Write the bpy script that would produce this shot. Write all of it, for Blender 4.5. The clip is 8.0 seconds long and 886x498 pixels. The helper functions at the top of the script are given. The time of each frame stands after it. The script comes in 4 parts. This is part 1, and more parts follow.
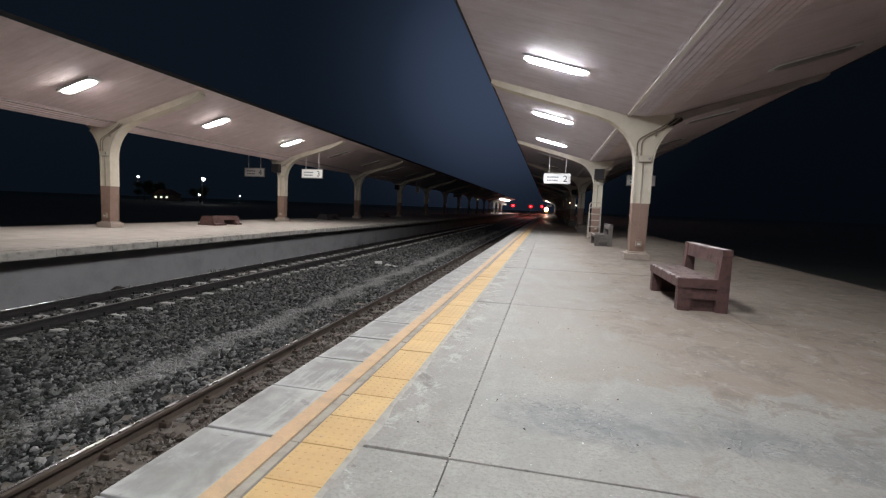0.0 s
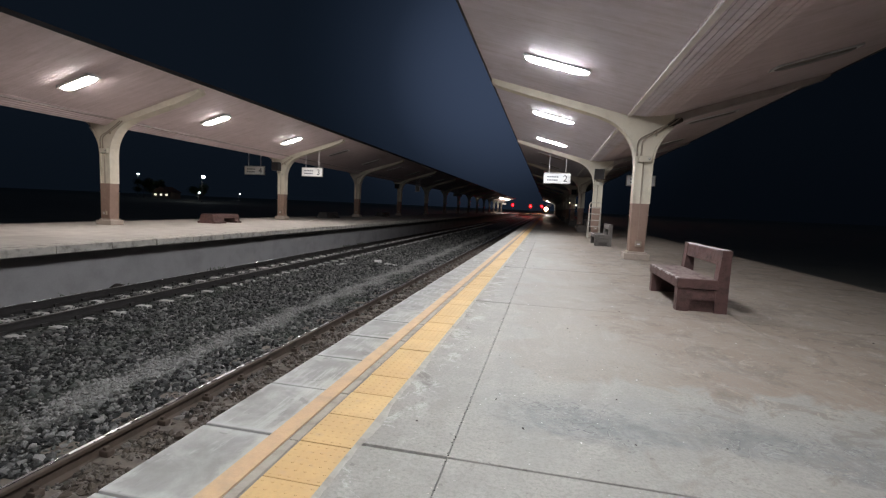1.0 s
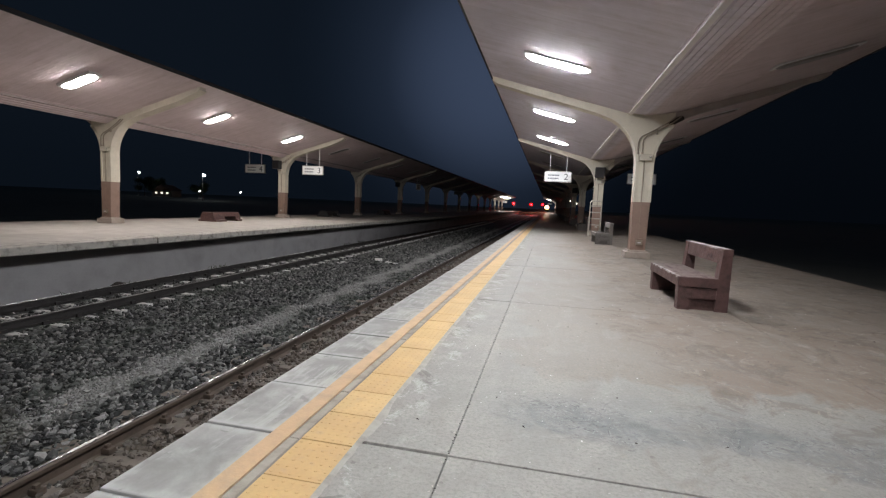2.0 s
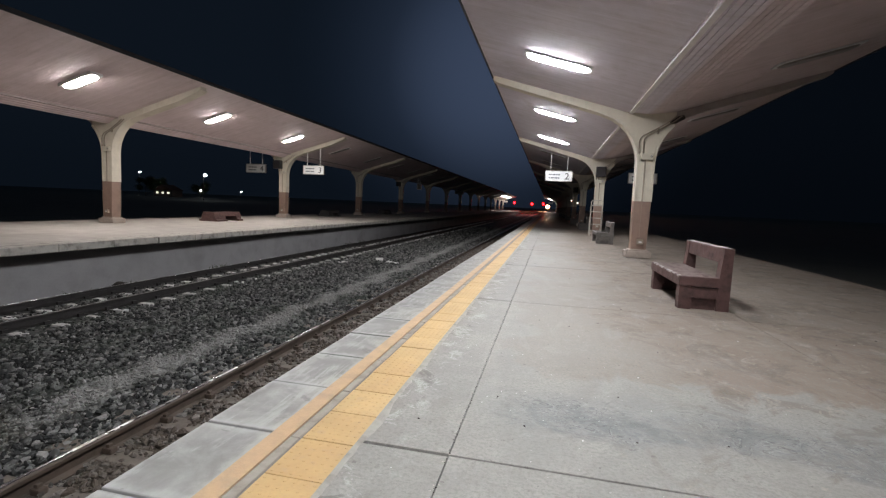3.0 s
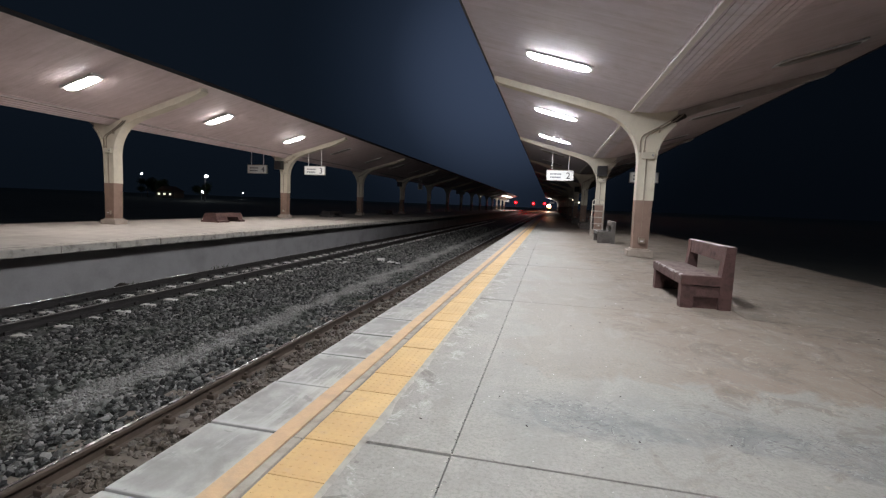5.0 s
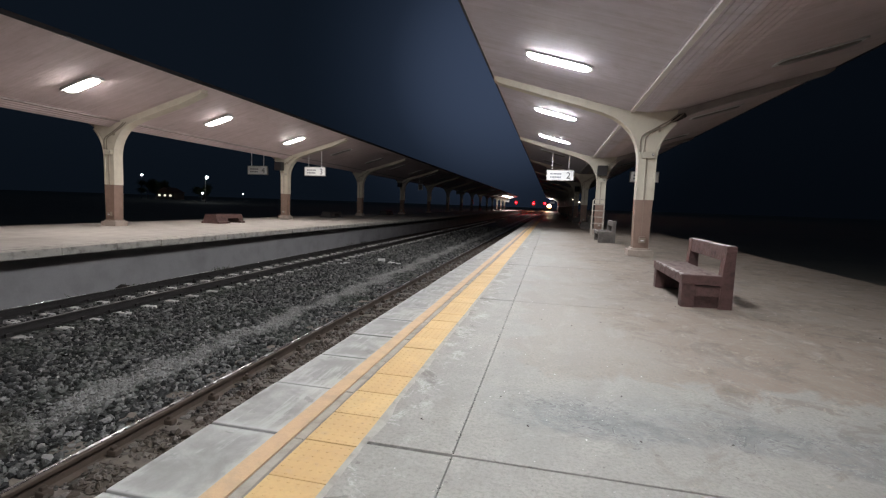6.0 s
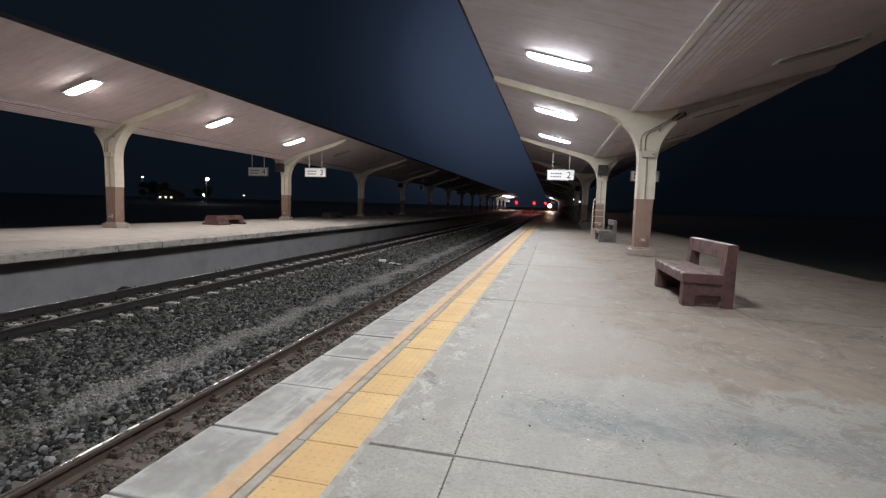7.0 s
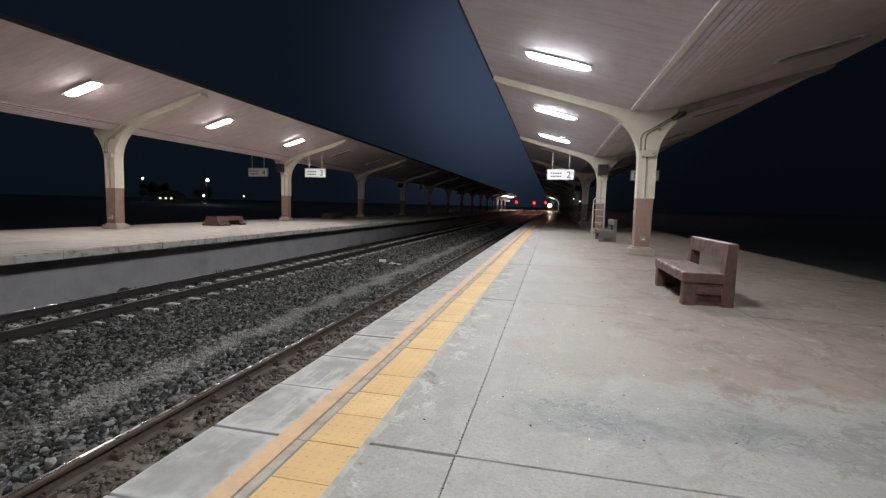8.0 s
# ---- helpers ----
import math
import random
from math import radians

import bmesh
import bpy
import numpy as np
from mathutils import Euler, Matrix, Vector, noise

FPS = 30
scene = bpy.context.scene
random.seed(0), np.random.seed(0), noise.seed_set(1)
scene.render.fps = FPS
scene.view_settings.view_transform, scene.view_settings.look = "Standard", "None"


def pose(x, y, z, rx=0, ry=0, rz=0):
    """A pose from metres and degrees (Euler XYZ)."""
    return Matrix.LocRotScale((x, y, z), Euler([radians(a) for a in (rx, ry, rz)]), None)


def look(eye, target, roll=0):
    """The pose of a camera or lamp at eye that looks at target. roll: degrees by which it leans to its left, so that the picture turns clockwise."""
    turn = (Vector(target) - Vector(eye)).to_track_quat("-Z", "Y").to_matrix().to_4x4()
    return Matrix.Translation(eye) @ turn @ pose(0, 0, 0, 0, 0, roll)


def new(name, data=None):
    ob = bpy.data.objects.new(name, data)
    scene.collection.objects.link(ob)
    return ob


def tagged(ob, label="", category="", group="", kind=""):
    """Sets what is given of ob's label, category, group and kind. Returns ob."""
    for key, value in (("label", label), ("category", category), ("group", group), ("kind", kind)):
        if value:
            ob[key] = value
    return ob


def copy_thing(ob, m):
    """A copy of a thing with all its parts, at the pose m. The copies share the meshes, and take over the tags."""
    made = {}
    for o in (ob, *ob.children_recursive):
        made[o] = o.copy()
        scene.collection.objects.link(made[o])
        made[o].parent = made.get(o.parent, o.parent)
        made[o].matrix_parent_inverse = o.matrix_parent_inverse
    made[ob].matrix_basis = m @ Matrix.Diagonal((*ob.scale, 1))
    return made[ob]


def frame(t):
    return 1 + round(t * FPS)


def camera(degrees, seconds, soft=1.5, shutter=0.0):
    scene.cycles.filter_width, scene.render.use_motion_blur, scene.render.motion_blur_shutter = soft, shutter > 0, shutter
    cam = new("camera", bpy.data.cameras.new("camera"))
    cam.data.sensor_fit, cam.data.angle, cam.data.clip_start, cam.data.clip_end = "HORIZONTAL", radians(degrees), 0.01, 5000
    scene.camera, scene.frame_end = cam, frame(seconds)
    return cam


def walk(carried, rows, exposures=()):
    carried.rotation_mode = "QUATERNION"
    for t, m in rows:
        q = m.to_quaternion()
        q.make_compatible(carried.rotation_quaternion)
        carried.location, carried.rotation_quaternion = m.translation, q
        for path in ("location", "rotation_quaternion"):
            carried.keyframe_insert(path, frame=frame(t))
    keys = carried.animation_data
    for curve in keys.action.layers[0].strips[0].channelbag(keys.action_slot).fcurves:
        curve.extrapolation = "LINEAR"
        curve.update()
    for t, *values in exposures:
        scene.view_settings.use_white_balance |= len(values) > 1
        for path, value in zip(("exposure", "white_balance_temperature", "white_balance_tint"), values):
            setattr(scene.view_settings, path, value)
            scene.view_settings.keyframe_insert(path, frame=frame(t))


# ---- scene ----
# Metres. y runs along the tracks, x across them, z = 0 is the platform surface.
EYE = (0.0, 0.0, 1.1)


def aim(yaw, pitch, roll):
    a, b = radians(yaw), radians(pitch)
    way = Vector((math.sin(a) * math.cos(b), math.cos(a) * math.cos(b), math.sin(b)))
    return look(EYE, Vector(EYE) + way, roll)


cam = camera(86.86, 8.0, soft=1.25)
TURNS = [(0, -12.382, -5.110, 2.187), (0.5, -12.337, -5.141, 2.350), (1, -12.336, -5.214, 2.500), (1.5, -12.368, -5.327, 2.521),
         (3, -12.505, -5.480, 2.467), (3.5, -12.523, -5.464, 2.423), (4, -12.558, -5.475, 2.351), (4.5, -12.632, -5.500, 2.282),
         (6, -12.736, -5.456, 1.969), (6.5, -12.795, -5.433, 1.817), (7, -12.832, -5.422, 1.652), (7.5, -12.841, -5.426, 1.520),
         (8, -12.855, -5.418, 1.456)]
walk(cam, [(t, aim(a, b, c)) for t, a, b, c in TURNS])

# ---- light: a dark blue night sky, fluorescent fittings under the canopies ----
TUBE_POWER, LEFT_TUBE_POWER = 192.0, 150.0
scene.view_settings.exposure = 0.0
world = bpy.data.worlds.new("night")
scene.world = world
world.use_nodes = True
wn, wl = world.node_tree.nodes, world.node_tree.links
sky = wn["Background"]
coord = wn.new("ShaderNodeTexCoord")
dot = wn.new("ShaderNodeVectorMath")
dot.operation = "DOT_PRODUCT"
glow_way = Vector((-0.10, 0.955, 0.26)).normalized()
dot.inputs[1].default_value = glow_way
wl.new(coord.outputs["Generated"], dot.inputs[0])
ramp = wn.new("ShaderNodeValToRGB")
ramp.color_ramp.interpolation = "B_SPLINE"
ramp.color_ramp.elements[0].position, ramp.color_ramp.elements[0].color = 0.91, (0.0038, 0.0063, 0.0106, 1)
ramp.color_ramp.elements[1].position, ramp.color_ramp.elements[1].color = 1.0, (0.047, 0.066, 0.114, 1)
step = ramp.color_ramp.elements.new(0.972)
step.color = (0.0068, 0.0116, 0.0212, 1)
wl.new(dot.outputs["Value"], ramp.inputs[0])
wl.new(ramp.outputs["Color"], sky.inputs["Color"])


def sky_fade(value, a, b, c, d):
    o = wn.new("ShaderNodeMapRange")
    o.interpolation_type = "SMOOTHSTEP"
    for i, v in enumerate((a, b, c, d)):
        o.inputs[i + 1].default_value = v
    wl.new(value, o.inputs[0])
    return o.outputs[0]


# lens glare put into the sky as a glow; it fades towards the open country on the far side, and down to the dark horizon
way = wn.new("ShaderNodeSeparateXYZ")
wl.new(coord.outputs["Generated"], way.inputs[0])
both = wn.new("ShaderNodeMath")
both.operation = "MULTIPLY"
wl.new(sky_fade(way.outputs[0], -0.06, 0.14, 1.0, 0.45), both.inputs[0])
wl.new(sky_fade(way.outputs[2], -0.01, 0.20, 0.78, 1.0), both.inputs[1])
wl.new(both.outputs[0], sky.inputs["Strength"])


# ---- materials ----
class Nodes:
    """A short way to write node materials."""

    def __init__(self, name):
        self.m = bpy.data.materials.new(name)
        self.m.use_nodes = True
        self.n, self.l = self.m.node_tree.nodes, self.m.node_tree.links
        self.p = self.n["Principled BSDF"]
        self.at = self.n.new("ShaderNodeNewGeometry").outputs["Position"]

    def stretch(self, sx, sy, sz):
        o = self.n.new("ShaderNodeMapping")
        o.inputs["Scale"].default_value = (sx, sy, sz)
        self.l.new(self.at, o.inputs["Vector"])
        return o.outputs["Vector"]

    def noise(self, scale, detail=4.0, rough=0.6, twist=0.0, where=None):
        o = self.n.new("ShaderNodeTexNoise")
        o.inputs["Scale"].default_value, o.inputs["Detail"].default_value = scale, detail
        o.inputs["Roughness"].default_value, o.inputs["Distortion"].default_value = rough, twist
        self.l.new(where or self.at, o.inputs["Vector"])
        return o.outputs["Fac"]

    def cells(self, scale):
        o = self.n.new("ShaderNodeTexVoronoi")
        o.inputs["Scale"].default_value = scale
        self.l.new(self.at, o.inputs["Vector"])
        return o

    def span(self, value, a, b, c=0.0, d=1.0):
        o = self.n.new("ShaderNodeMapRange")
        o.interpolation_type = "SMOOTHSTEP"
        for i, x in enumerate((a, b, c, d)):
            o.inputs[i + 1].default_value = x
        self.l.new(value, o.inputs[0])
        return o.outputs[0]

    def math(self, op, a, b):
        o = self.n.new("ShaderNodeMath")
        o.operation = op
        for i, x in enumerate((a, b)):
            if isinstance(x, (int, float)):
                o.inputs[i].default_value = x
            else:
                self.l.new(x, o.inputs[i])
        return o.outputs[0]

    def mix(self, fac, a, b, mode="MIX"):
        o = self.n.new("ShaderNodeMix")
        o.data_type, o.blend_type = "RGBA", mode
        for i, x in ((0, fac), (6, a), (7, b)):
            if isinstance(x, (int, float)):
                o.inputs[i].default_value = x
            elif isinstance(x, tuple):
                o.inputs[i].default_value = (*x, 1)
            else:
                self.l.new(x, o.inputs[i])
        return o.outputs[2]

    def axes(self):
        o = self.n.new("ShaderNodeSeparateXYZ")
        self.l.new(self.at, o.inputs[0])
        return o.outputs

    def any(self):
        return self.n.new("ShaderNodeObjectInfo").outputs["Random"]

    def island(self):
        return self.n.new("ShaderNodeNewGeometry").outputs["Random Per Island"]

    def done(self, colour, rough=0.8, metal=0.0, height=None, strength=0.3, size=0.01):
        if isinstance(colour, tuple):
            self.p.inputs["Base Color"].default_value = (*colour, 1)
        else:
            self.l.new(colour, self.p.inputs["Base Color"])
        if isinstance(rough, (int, float)):
            self.p.inputs["Roughness"].default_value = rough
        else:
            self.l.new(rough, self.p.inputs["Roughness"])
        self.p.inputs["Metallic"].default_value = metal
        if height is not None:
            o = self.n.new("ShaderNodeBump")
            o.inputs["Strength"].default_value, o.inputs["Distance"].default_value = strength, size
            self.l.new(height, o.inputs["Height"])
            self.l.new(o.outputs[0], self.p.inputs["Normal"])
        return self.m


def worn(name, colour, dirt, rough=0.75, metal=0.0, coarse=1.5, fine=30.0, amount=0.6, bump=0.25, size=0.004):
    """A painted or bare surface with blotches, fine grain and shallow relief."""
    k = Nodes(name)
    big, small = k.noise(coarse, 5, 0.65), k.noise(fine, 3, 0.7)
    c = k.mix(k.span(big, 0.42, 0.75, 0, amount), colour, dirt)
    c = k.mix(k.span(small, 0.3, 0.8, 0, 0.3), c, tuple(x * 0.75 for x in colour))
    return k.done(c, k.span(big, 0.3, 0.8, rough * 0.85, min(1, rough * 1.1)), metal, k.math("ADD", small, big), bump, size)


def shine(name, colour, strength):
    k = Nodes(name)
    k.p.inputs["Base Color"].default_value = (0.8, 0.8, 0.8, 1)
    k.p.inputs["Emission Color"].default_value = (*colour, 1)
    k.p.inputs["Emission Strength"].default_value = strength
    return k.m


def platform_concrete():
    k = Nodes("platform_concrete")
    x, y, z = k.axes()
    big, mid, fine = k.noise(0.55, 6, 0.6, 0.4), k.noise(2.6, 6, 0.65, 0.8), k.noise(55, 3, 0.7)
    c = k.mix(k.span(mid, 0.3, 0.72), (0.249, 0.238, 0.219), (0.341, 0.326, 0.299))
    # mortar smeared beside the tactile strip
    c = k.mix(k.span(k.math("ADD", x, k.math("MULTIPLY", k.math("SUBTRACT", mid, 0.5), 0.5)), -0.78, -0.64, 0.35, 0), c, (0.20, 0.19, 0.172))
    c = k.mix(k.math("MULTIPLY", k.span(k.noise(4.2, 6, 0.7, 1.0), 0.55, 0.61), k.span(x, -0.68, -0.54, 0.75, 0)), c, (0.125, 0.118, 0.105))
    c = k.mix(k.math("MULTIPLY", k.span(k.noise(5.0, 6, 0.7, 0.8), 0.52, 0.58), k.span(x, -0.62, -0.5, 0.6, 0)), c, (0.48, 0.475, 0.455))
    # brown foot dirt on the inner half of the platform, its border uneven
    drift = k.math("SUBTRACT", big, 0.5)
    side = k.math("ADD", x, k.math("MULTIPLY", drift, 2.6))
    depth = k.math("ADD", y, k.math("MULTIPLY", k.math("SUBTRACT", mid, 0.5), 1.1))
    worn_in = k.math("MULTIPLY", k.math("ADD", k.span(side, -0.28, -0.06, 0, 0.32), k.span(side, 0.1, 1.3, 0, 0.66)), k.span(depth, 3.08, 3.26))
    c = k.mix(worn_in, c, (0.224, 0.169, 0.131))
    # browner to the right: dirt, with the light level there tuned into it
    c = k.mix(k.span(side, 0.8, 3.2, 0, 0.55), c, (0.25, 0.195, 0.153))
    # sweeping marks and scuffs in the foot dirt
    sweep = k.noise(2.3, 8, 0.74, 0.9, k.stretch(1, 0.85, 1))
    scuff = k.noise(4.6, 8, 0.76, 0.8, k.stretch(1, 0.9, 1))
    c = k.mix(k.math("MULTIPLY", k.span(sweep, 0.50, 0.58, 0, 0.62), k.span(side, 0.0, 1.3)), c, (0.125, 0.095, 0.075))
    c = k.mix(k.math("MULTIPLY", k.span(scuff, 0.57, 0.63, 0, 0.6), k.span(side, 0.0, 1.2)), c, (0.38, 0.33, 0.28))
    # a blue-grey smear where mortar was trowelled over the slab
    streak = k.noise(3.0, 7, 0.68, 2.2, k.stretch(0.85, 1.1, 1))
    curl = k.noise(9.0, 5, 0.6, 4.5, k.stretch(0.8, 1.4, 1))
    swirl = k.noise(3.4, 3, 0.55, 1.6, k.stretch(0.9, 1.15, 1))
    trowel = k.span(k.math("ABSOLUTE", k.math("SUBTRACT", k.math("FRACT", k.math("MULTIPLY", swirl, 9.0), 0.0), 0.5), 0.0), 0.0, 0.10, 1, 0)
    patch = k.span(k.noise(1.7, 4, 0.6, 0.5), 0.46, 0.58)
    # signed distance from the smear's spine; its near rim is crisp, its far side fades out
    spine = k.math("SUBTRACT", k.math("SUBTRACT", y, k.math("MULTIPLY", k.math("SUBTRACT", k.noise(1.5, 5, 0.62, 0.3), 0.5), 0.75)), 2.50)
    far_y = k.math("ABSOLUTE", spine, 0.0)
    band = k.math("MULTIPLY", k.math("MULTIPLY", k.span(spine, 0.02, 0.48, 1, 0), k.span(spine, -0.24, -0.13)), k.span(x, -0.42, 0.1))
    marks = k.math("MAXIMUM", k.span(streak, 0.40, 0.62, 0, 0.7), k.span(curl, 0.53, 0.62, 0, 0.95))
    c = k.mix(k.math("MULTIPLY", band, marks), c, (0.105, 0.117, 0.125))
    c = k.mix(k.math("MULTIPLY", band, 0.42), c, (0.20, 0.213, 0.22))
    core = k.math("MULTIPLY", k.span(far_y, 0.04, 0.20, 1, 0), k.math("MULTIPLY", k.span(x, 0.0, 0.4), patch))
    c = k.mix(k.math("MULTIPLY", core, 0.7), c, (0.122, 0.130, 0.135))
    c = k.mix(k.math("MULTIPLY", k.math("MULTIPLY", band, trowel), k.math("MULTIPLY", k.span(mid, 0.36, 0.52, 0, 0.85), k.span(k.noise(2.4, 4, 0.6, 0.5), 0.40, 0.52))), c, (0.07, 0.075, 0.08))
    pale = k.span(k.math("ABSOLUTE", k.math("SUBTRACT", k.math("FRACT", k.math("MULTIPLY", swirl, 9.0), 0.0), 0.72), 0.0), 0.0, 0.07, 1, 0)
    c = k.mix(k.math("MULTIPLY", k.math("MULTIPLY", band, pale), k.span(mid, 0.38, 0.55, 0, 0.5)), c, (0.42, 0.42, 0.41))
    stain = k.noise(1.3, 8, 0.7, 1.2)
    c = k.mix(k.span(stain, 0.52, 0.72, 0, 0.5), c, (0.22, 0.205, 0.185))
    c = k.mix(k.span(k.noise(7, 6, 0.7, 0.3), 0.55, 0.75, 0, 0.22), c, (0.47, 0.465, 0.45))
    c = k.mix(k.span(fine, 0.42, 0.66, 0, 0.55), c, (0.18, 0.174, 0.16))
    c = k.mix(k.span(k.noise(21, 4, 0.75, 0.4), 0.54, 0.68, 0, 0.12), c, (0.46, 0.45, 0.43))
    # long faint drag marks and drips left by the float
    c = k.mix(k.span(k.noise(1.6, 7, 0.7, 1.4, k.stretch(1.6, 0.7, 1)), 0.53, 0.62, 0, 0.10), c, (0.46, 0.45, 0.43))
    c = k.mix(k.span(k.noise(5.2, 6, 0.7, 1.0), 0.63, 0.68, 0, 0.4), c, (0.17, 0.165, 0.152))
    c = k.mix(k.math("MULTIPLY", k.any(), 0.10), c, (0.3, 0.29, 0.27))
    grit = k.noise(130, 2, 0.5)
    spots = k.math("MULTIPLY", k.span(k.noise(38, 2, 0.4), 0.735, 0.765), k.span(big, 0.4, 0.6))
    c = k.mix(k.math("MULTIPLY", spots, 0.8), c, (0.72, 0.71, 0.69))
    pits = k.span(k.noise(24, 3, 0.5, 0.3), 0.68, 0.72)
    c = k.mix(k.math("MULTIPLY", pits, 0.55), c, (0.13, 0.12, 0.11))
    c = k.mix(k.span(grit, 0.55, 0.75, 0, 0.4), c, (0.2, 0.19, 0.175))
    return k.done(c, k.math("MULTIPLY", k.span(mid, 0.3, 0.8, 0.62, 0.9), k.span(k.math("ADD", y, k.math("MULTIPLY", drift, 30)), 28, 50, 1.0, 0.5)), 0, k.math("ADD", k.math("MULTIPLY", k.math("ADD", streak, k.math("MULTIPLY", trowel, -0.5)), band), k.math("ADD", mid, k.math("MULTIPLY", fine, 0.4))), 0.55, 0.007)


def far_concrete():
    k = Nodes("far_concrete")
    big, mid, fine = k.noise(0.4, 6, 0.6, 0.4), k.noise(2.2, 6, 0.65), k.noise(50, 3, 0.7)
    c = k.mix(k.span(mid, 0.3, 0.72), (0.41, 0.375, 0.335), (0.51, 0.47, 0.425))
    c = k.mix(k.span(big, 0.5, 0.75, 0, 0.5), c, (0.30, 0.262, 0.228))
    c = k.mix(k.span(fine, 0.35, 0.8, 0, 0.2), c, (0.27, 0.26, 0.25))
    return k.done(c, 0.75, 0, k.math("ADD", mid, fine), 0.25, 0.004)


def coping_concrete():
    k = Nodes("coping_concrete")
    mid, fine, blot = k.noise(3.5, 6, 0.65, 0.6), k.noise(70, 3, 0.7), k.noise(7, 5, 0.6)
    c = k.mix(k.span(mid, 0.35, 0.7), (0.235, 0.228, 0.213), (0.385, 0.373, 0.35))
    c = k.mix(k.span(blot, 0.62, 0.72, 0, 0.5), c, (0.2, 0.2, 0.19))
    c = k.mix(k.span(fine, 0.35, 0.8, 0, 0.25), c, (0.22, 0.22, 0.215))
    c = k.mix(k.math("MULTIPLY", k.any(), 0.4), c, (0.19, 0.19, 0.186))
    own = k.n.new("ShaderNodeSeparateXYZ")
    k.l.new(k.n.new("ShaderNodeTexCoord").outputs["Generated"], own.inputs[0])
    near = k.math("MINIMUM", own.outputs[1], k.math("SUBTRACT", 1.0, own.outputs[1]))
    rim = k.math("ADD", near, k.math("MULTIPLY", k.math("SUBTRACT", blot, 0.5), 0.3))
    c = k.mix(k.span(rim, 0.0, 0.13, 0.55, 0), c, (0.44, 0.435, 0.42))
    # pale laitance scraped along the slabs
    drag = k.noise(1.0, 6, 0.7, 0.5, k.stretch(26, 2.6, 1))
    zone = k.noise(2.3, 4, 0.6, 0.6)
    c = k.mix(k.math("MULTIPLY", k.span(drag, 0.47, 0.60), k.span(zone, 0.42, 0.58, 0, 0.5)), c, (0.47, 0.465, 0.445))
    c = k.mix(k.span(k.noise(5.5, 5, 0.65, 0.4), 0.61, 0.645, 0, 0.5), c, (0.15, 0.148, 0.138))
    side = k.math("MINIMUM", own.outputs[0], k.math("SUBTRACT", 1.0, own.outputs[0]))
    c = k.mix(k.span(k.math("ADD", side, k.math("MULTIPLY", k.math("SUBTRACT", blot, 0.5), 0.35)), 0.0, 0.10, 0.5, 0), c, (0.45, 0.44, 0.42))
    c = k.mix(k.span(near, 0.0, 0.025, 0.45, 0), c, (0.12, 0.12, 0.115))
    return k.done(c, 0.75, 0, k.math("ADD", mid, k.math("MULTIPLY", fine, 0.4)), 0.35, 0.004)


def tactile_paint():
    k = Nodes("tactile_paint")
    mid, fine, big = k.noise(4, 6, 0.65), k.noise(60, 3, 0.7), k.noise(1.2, 4, 0.6)
    c = k.mix(k.span(mid, 0.3, 0.75), (0.59, 0.405, 0.185), (0.49, 0.335, 0.16))
    c = k.mix(k.span(big, 0.45, 0.75, 0, 0.5), c, (0.47, 0.32, 0.15))
    c = k.mix(k.span(fine, 0.45, 0.8, 0, 0.4), c, (0.36, 0.26, 0.14))
    c = k.mix(k.math("MULTIPLY", k.any(), 0.40), c, (0.46, 0.275, 0.11))
    c = k.mix(k.span(k.noise(9, 6, 0.7, 0.6), 0.56, 0.68, 0, 0.4), c, (0.42, 0.30, 0.19))
    return k.done(c, 0.6, 0, k.math("ADD", mid, fine), 0.25, 0.003)


def ballast_rock(name, stone):
    k = Nodes(name)
    x, y, z = k.axes()
    big, mid = k.noise(0.8, 5, 0.6), k.noise(14, 4, 0.7)
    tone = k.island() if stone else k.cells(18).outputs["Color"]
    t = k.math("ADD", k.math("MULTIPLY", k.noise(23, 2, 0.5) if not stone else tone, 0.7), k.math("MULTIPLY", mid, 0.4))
    # the bed is darker than the stones: shade in the gaps, put into colour
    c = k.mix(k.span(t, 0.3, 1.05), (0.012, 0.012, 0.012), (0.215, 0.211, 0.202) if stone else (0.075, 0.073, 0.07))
    c = k.mix(k.span(k.math("FRACT", k.math("MULTIPLY", tone, 7.3), 0.0), 0.86, 0.96, 0, 0.6), c, (0.34, 0.325, 0.31))
    c = k.mix(k.span(k.noise(0.9, 4, 0.6), 0.45, 0.7, 0, 0.5), c, (0.055, 0.066, 0.05))
    # pale crushed dust along the middle between the tracks
    off = k.math("ADD", x, k.math("MULTIPLY", k.math("SUBTRACT", k.noise(1.1, 5, 0.65), 0.5), 1.3))
    far_x = k.math("ABSOLUTE", k.math("ADD", off, 4.42), 0.0)
    c = k.mix(k.math("MULTIPLY", k.span(far_x, 0.05, 0.34, 1, 0), k.span(y, 2.4, 3.8, 0.25, 0.72)), c, (0.31, 0.303, 0.287))
    # a muddy, weedy spot where the dust strip begins
    c = k.mix(k.math("MULTIPLY", k.span(k.math("ABSOLUTE", k.math("ADD", off, 4.7), 0.0), 0.2, 0.7, 1, 0), k.span(k.math("ADD", y, k.math("MULTIPLY", k.noise(2.0, 5, 0.65), 1.2)), 3.2, 4.0, 0.7, 0)), c, (0.085, 0.08, 0.052))
    # rust and brake dust beside the near rail
    c = k.mix(k.span(k.math("ADD", x, k.math("MULTIPLY", big, 0.5)), -3.15, -2.85, 0, 0.58), c, (0.115, 0.083, 0.062))
    return k.done(c, 0.85, 0, k.math("ADD", mid, k.noise(60, 2, 0.6)), 0.5, 0.012)


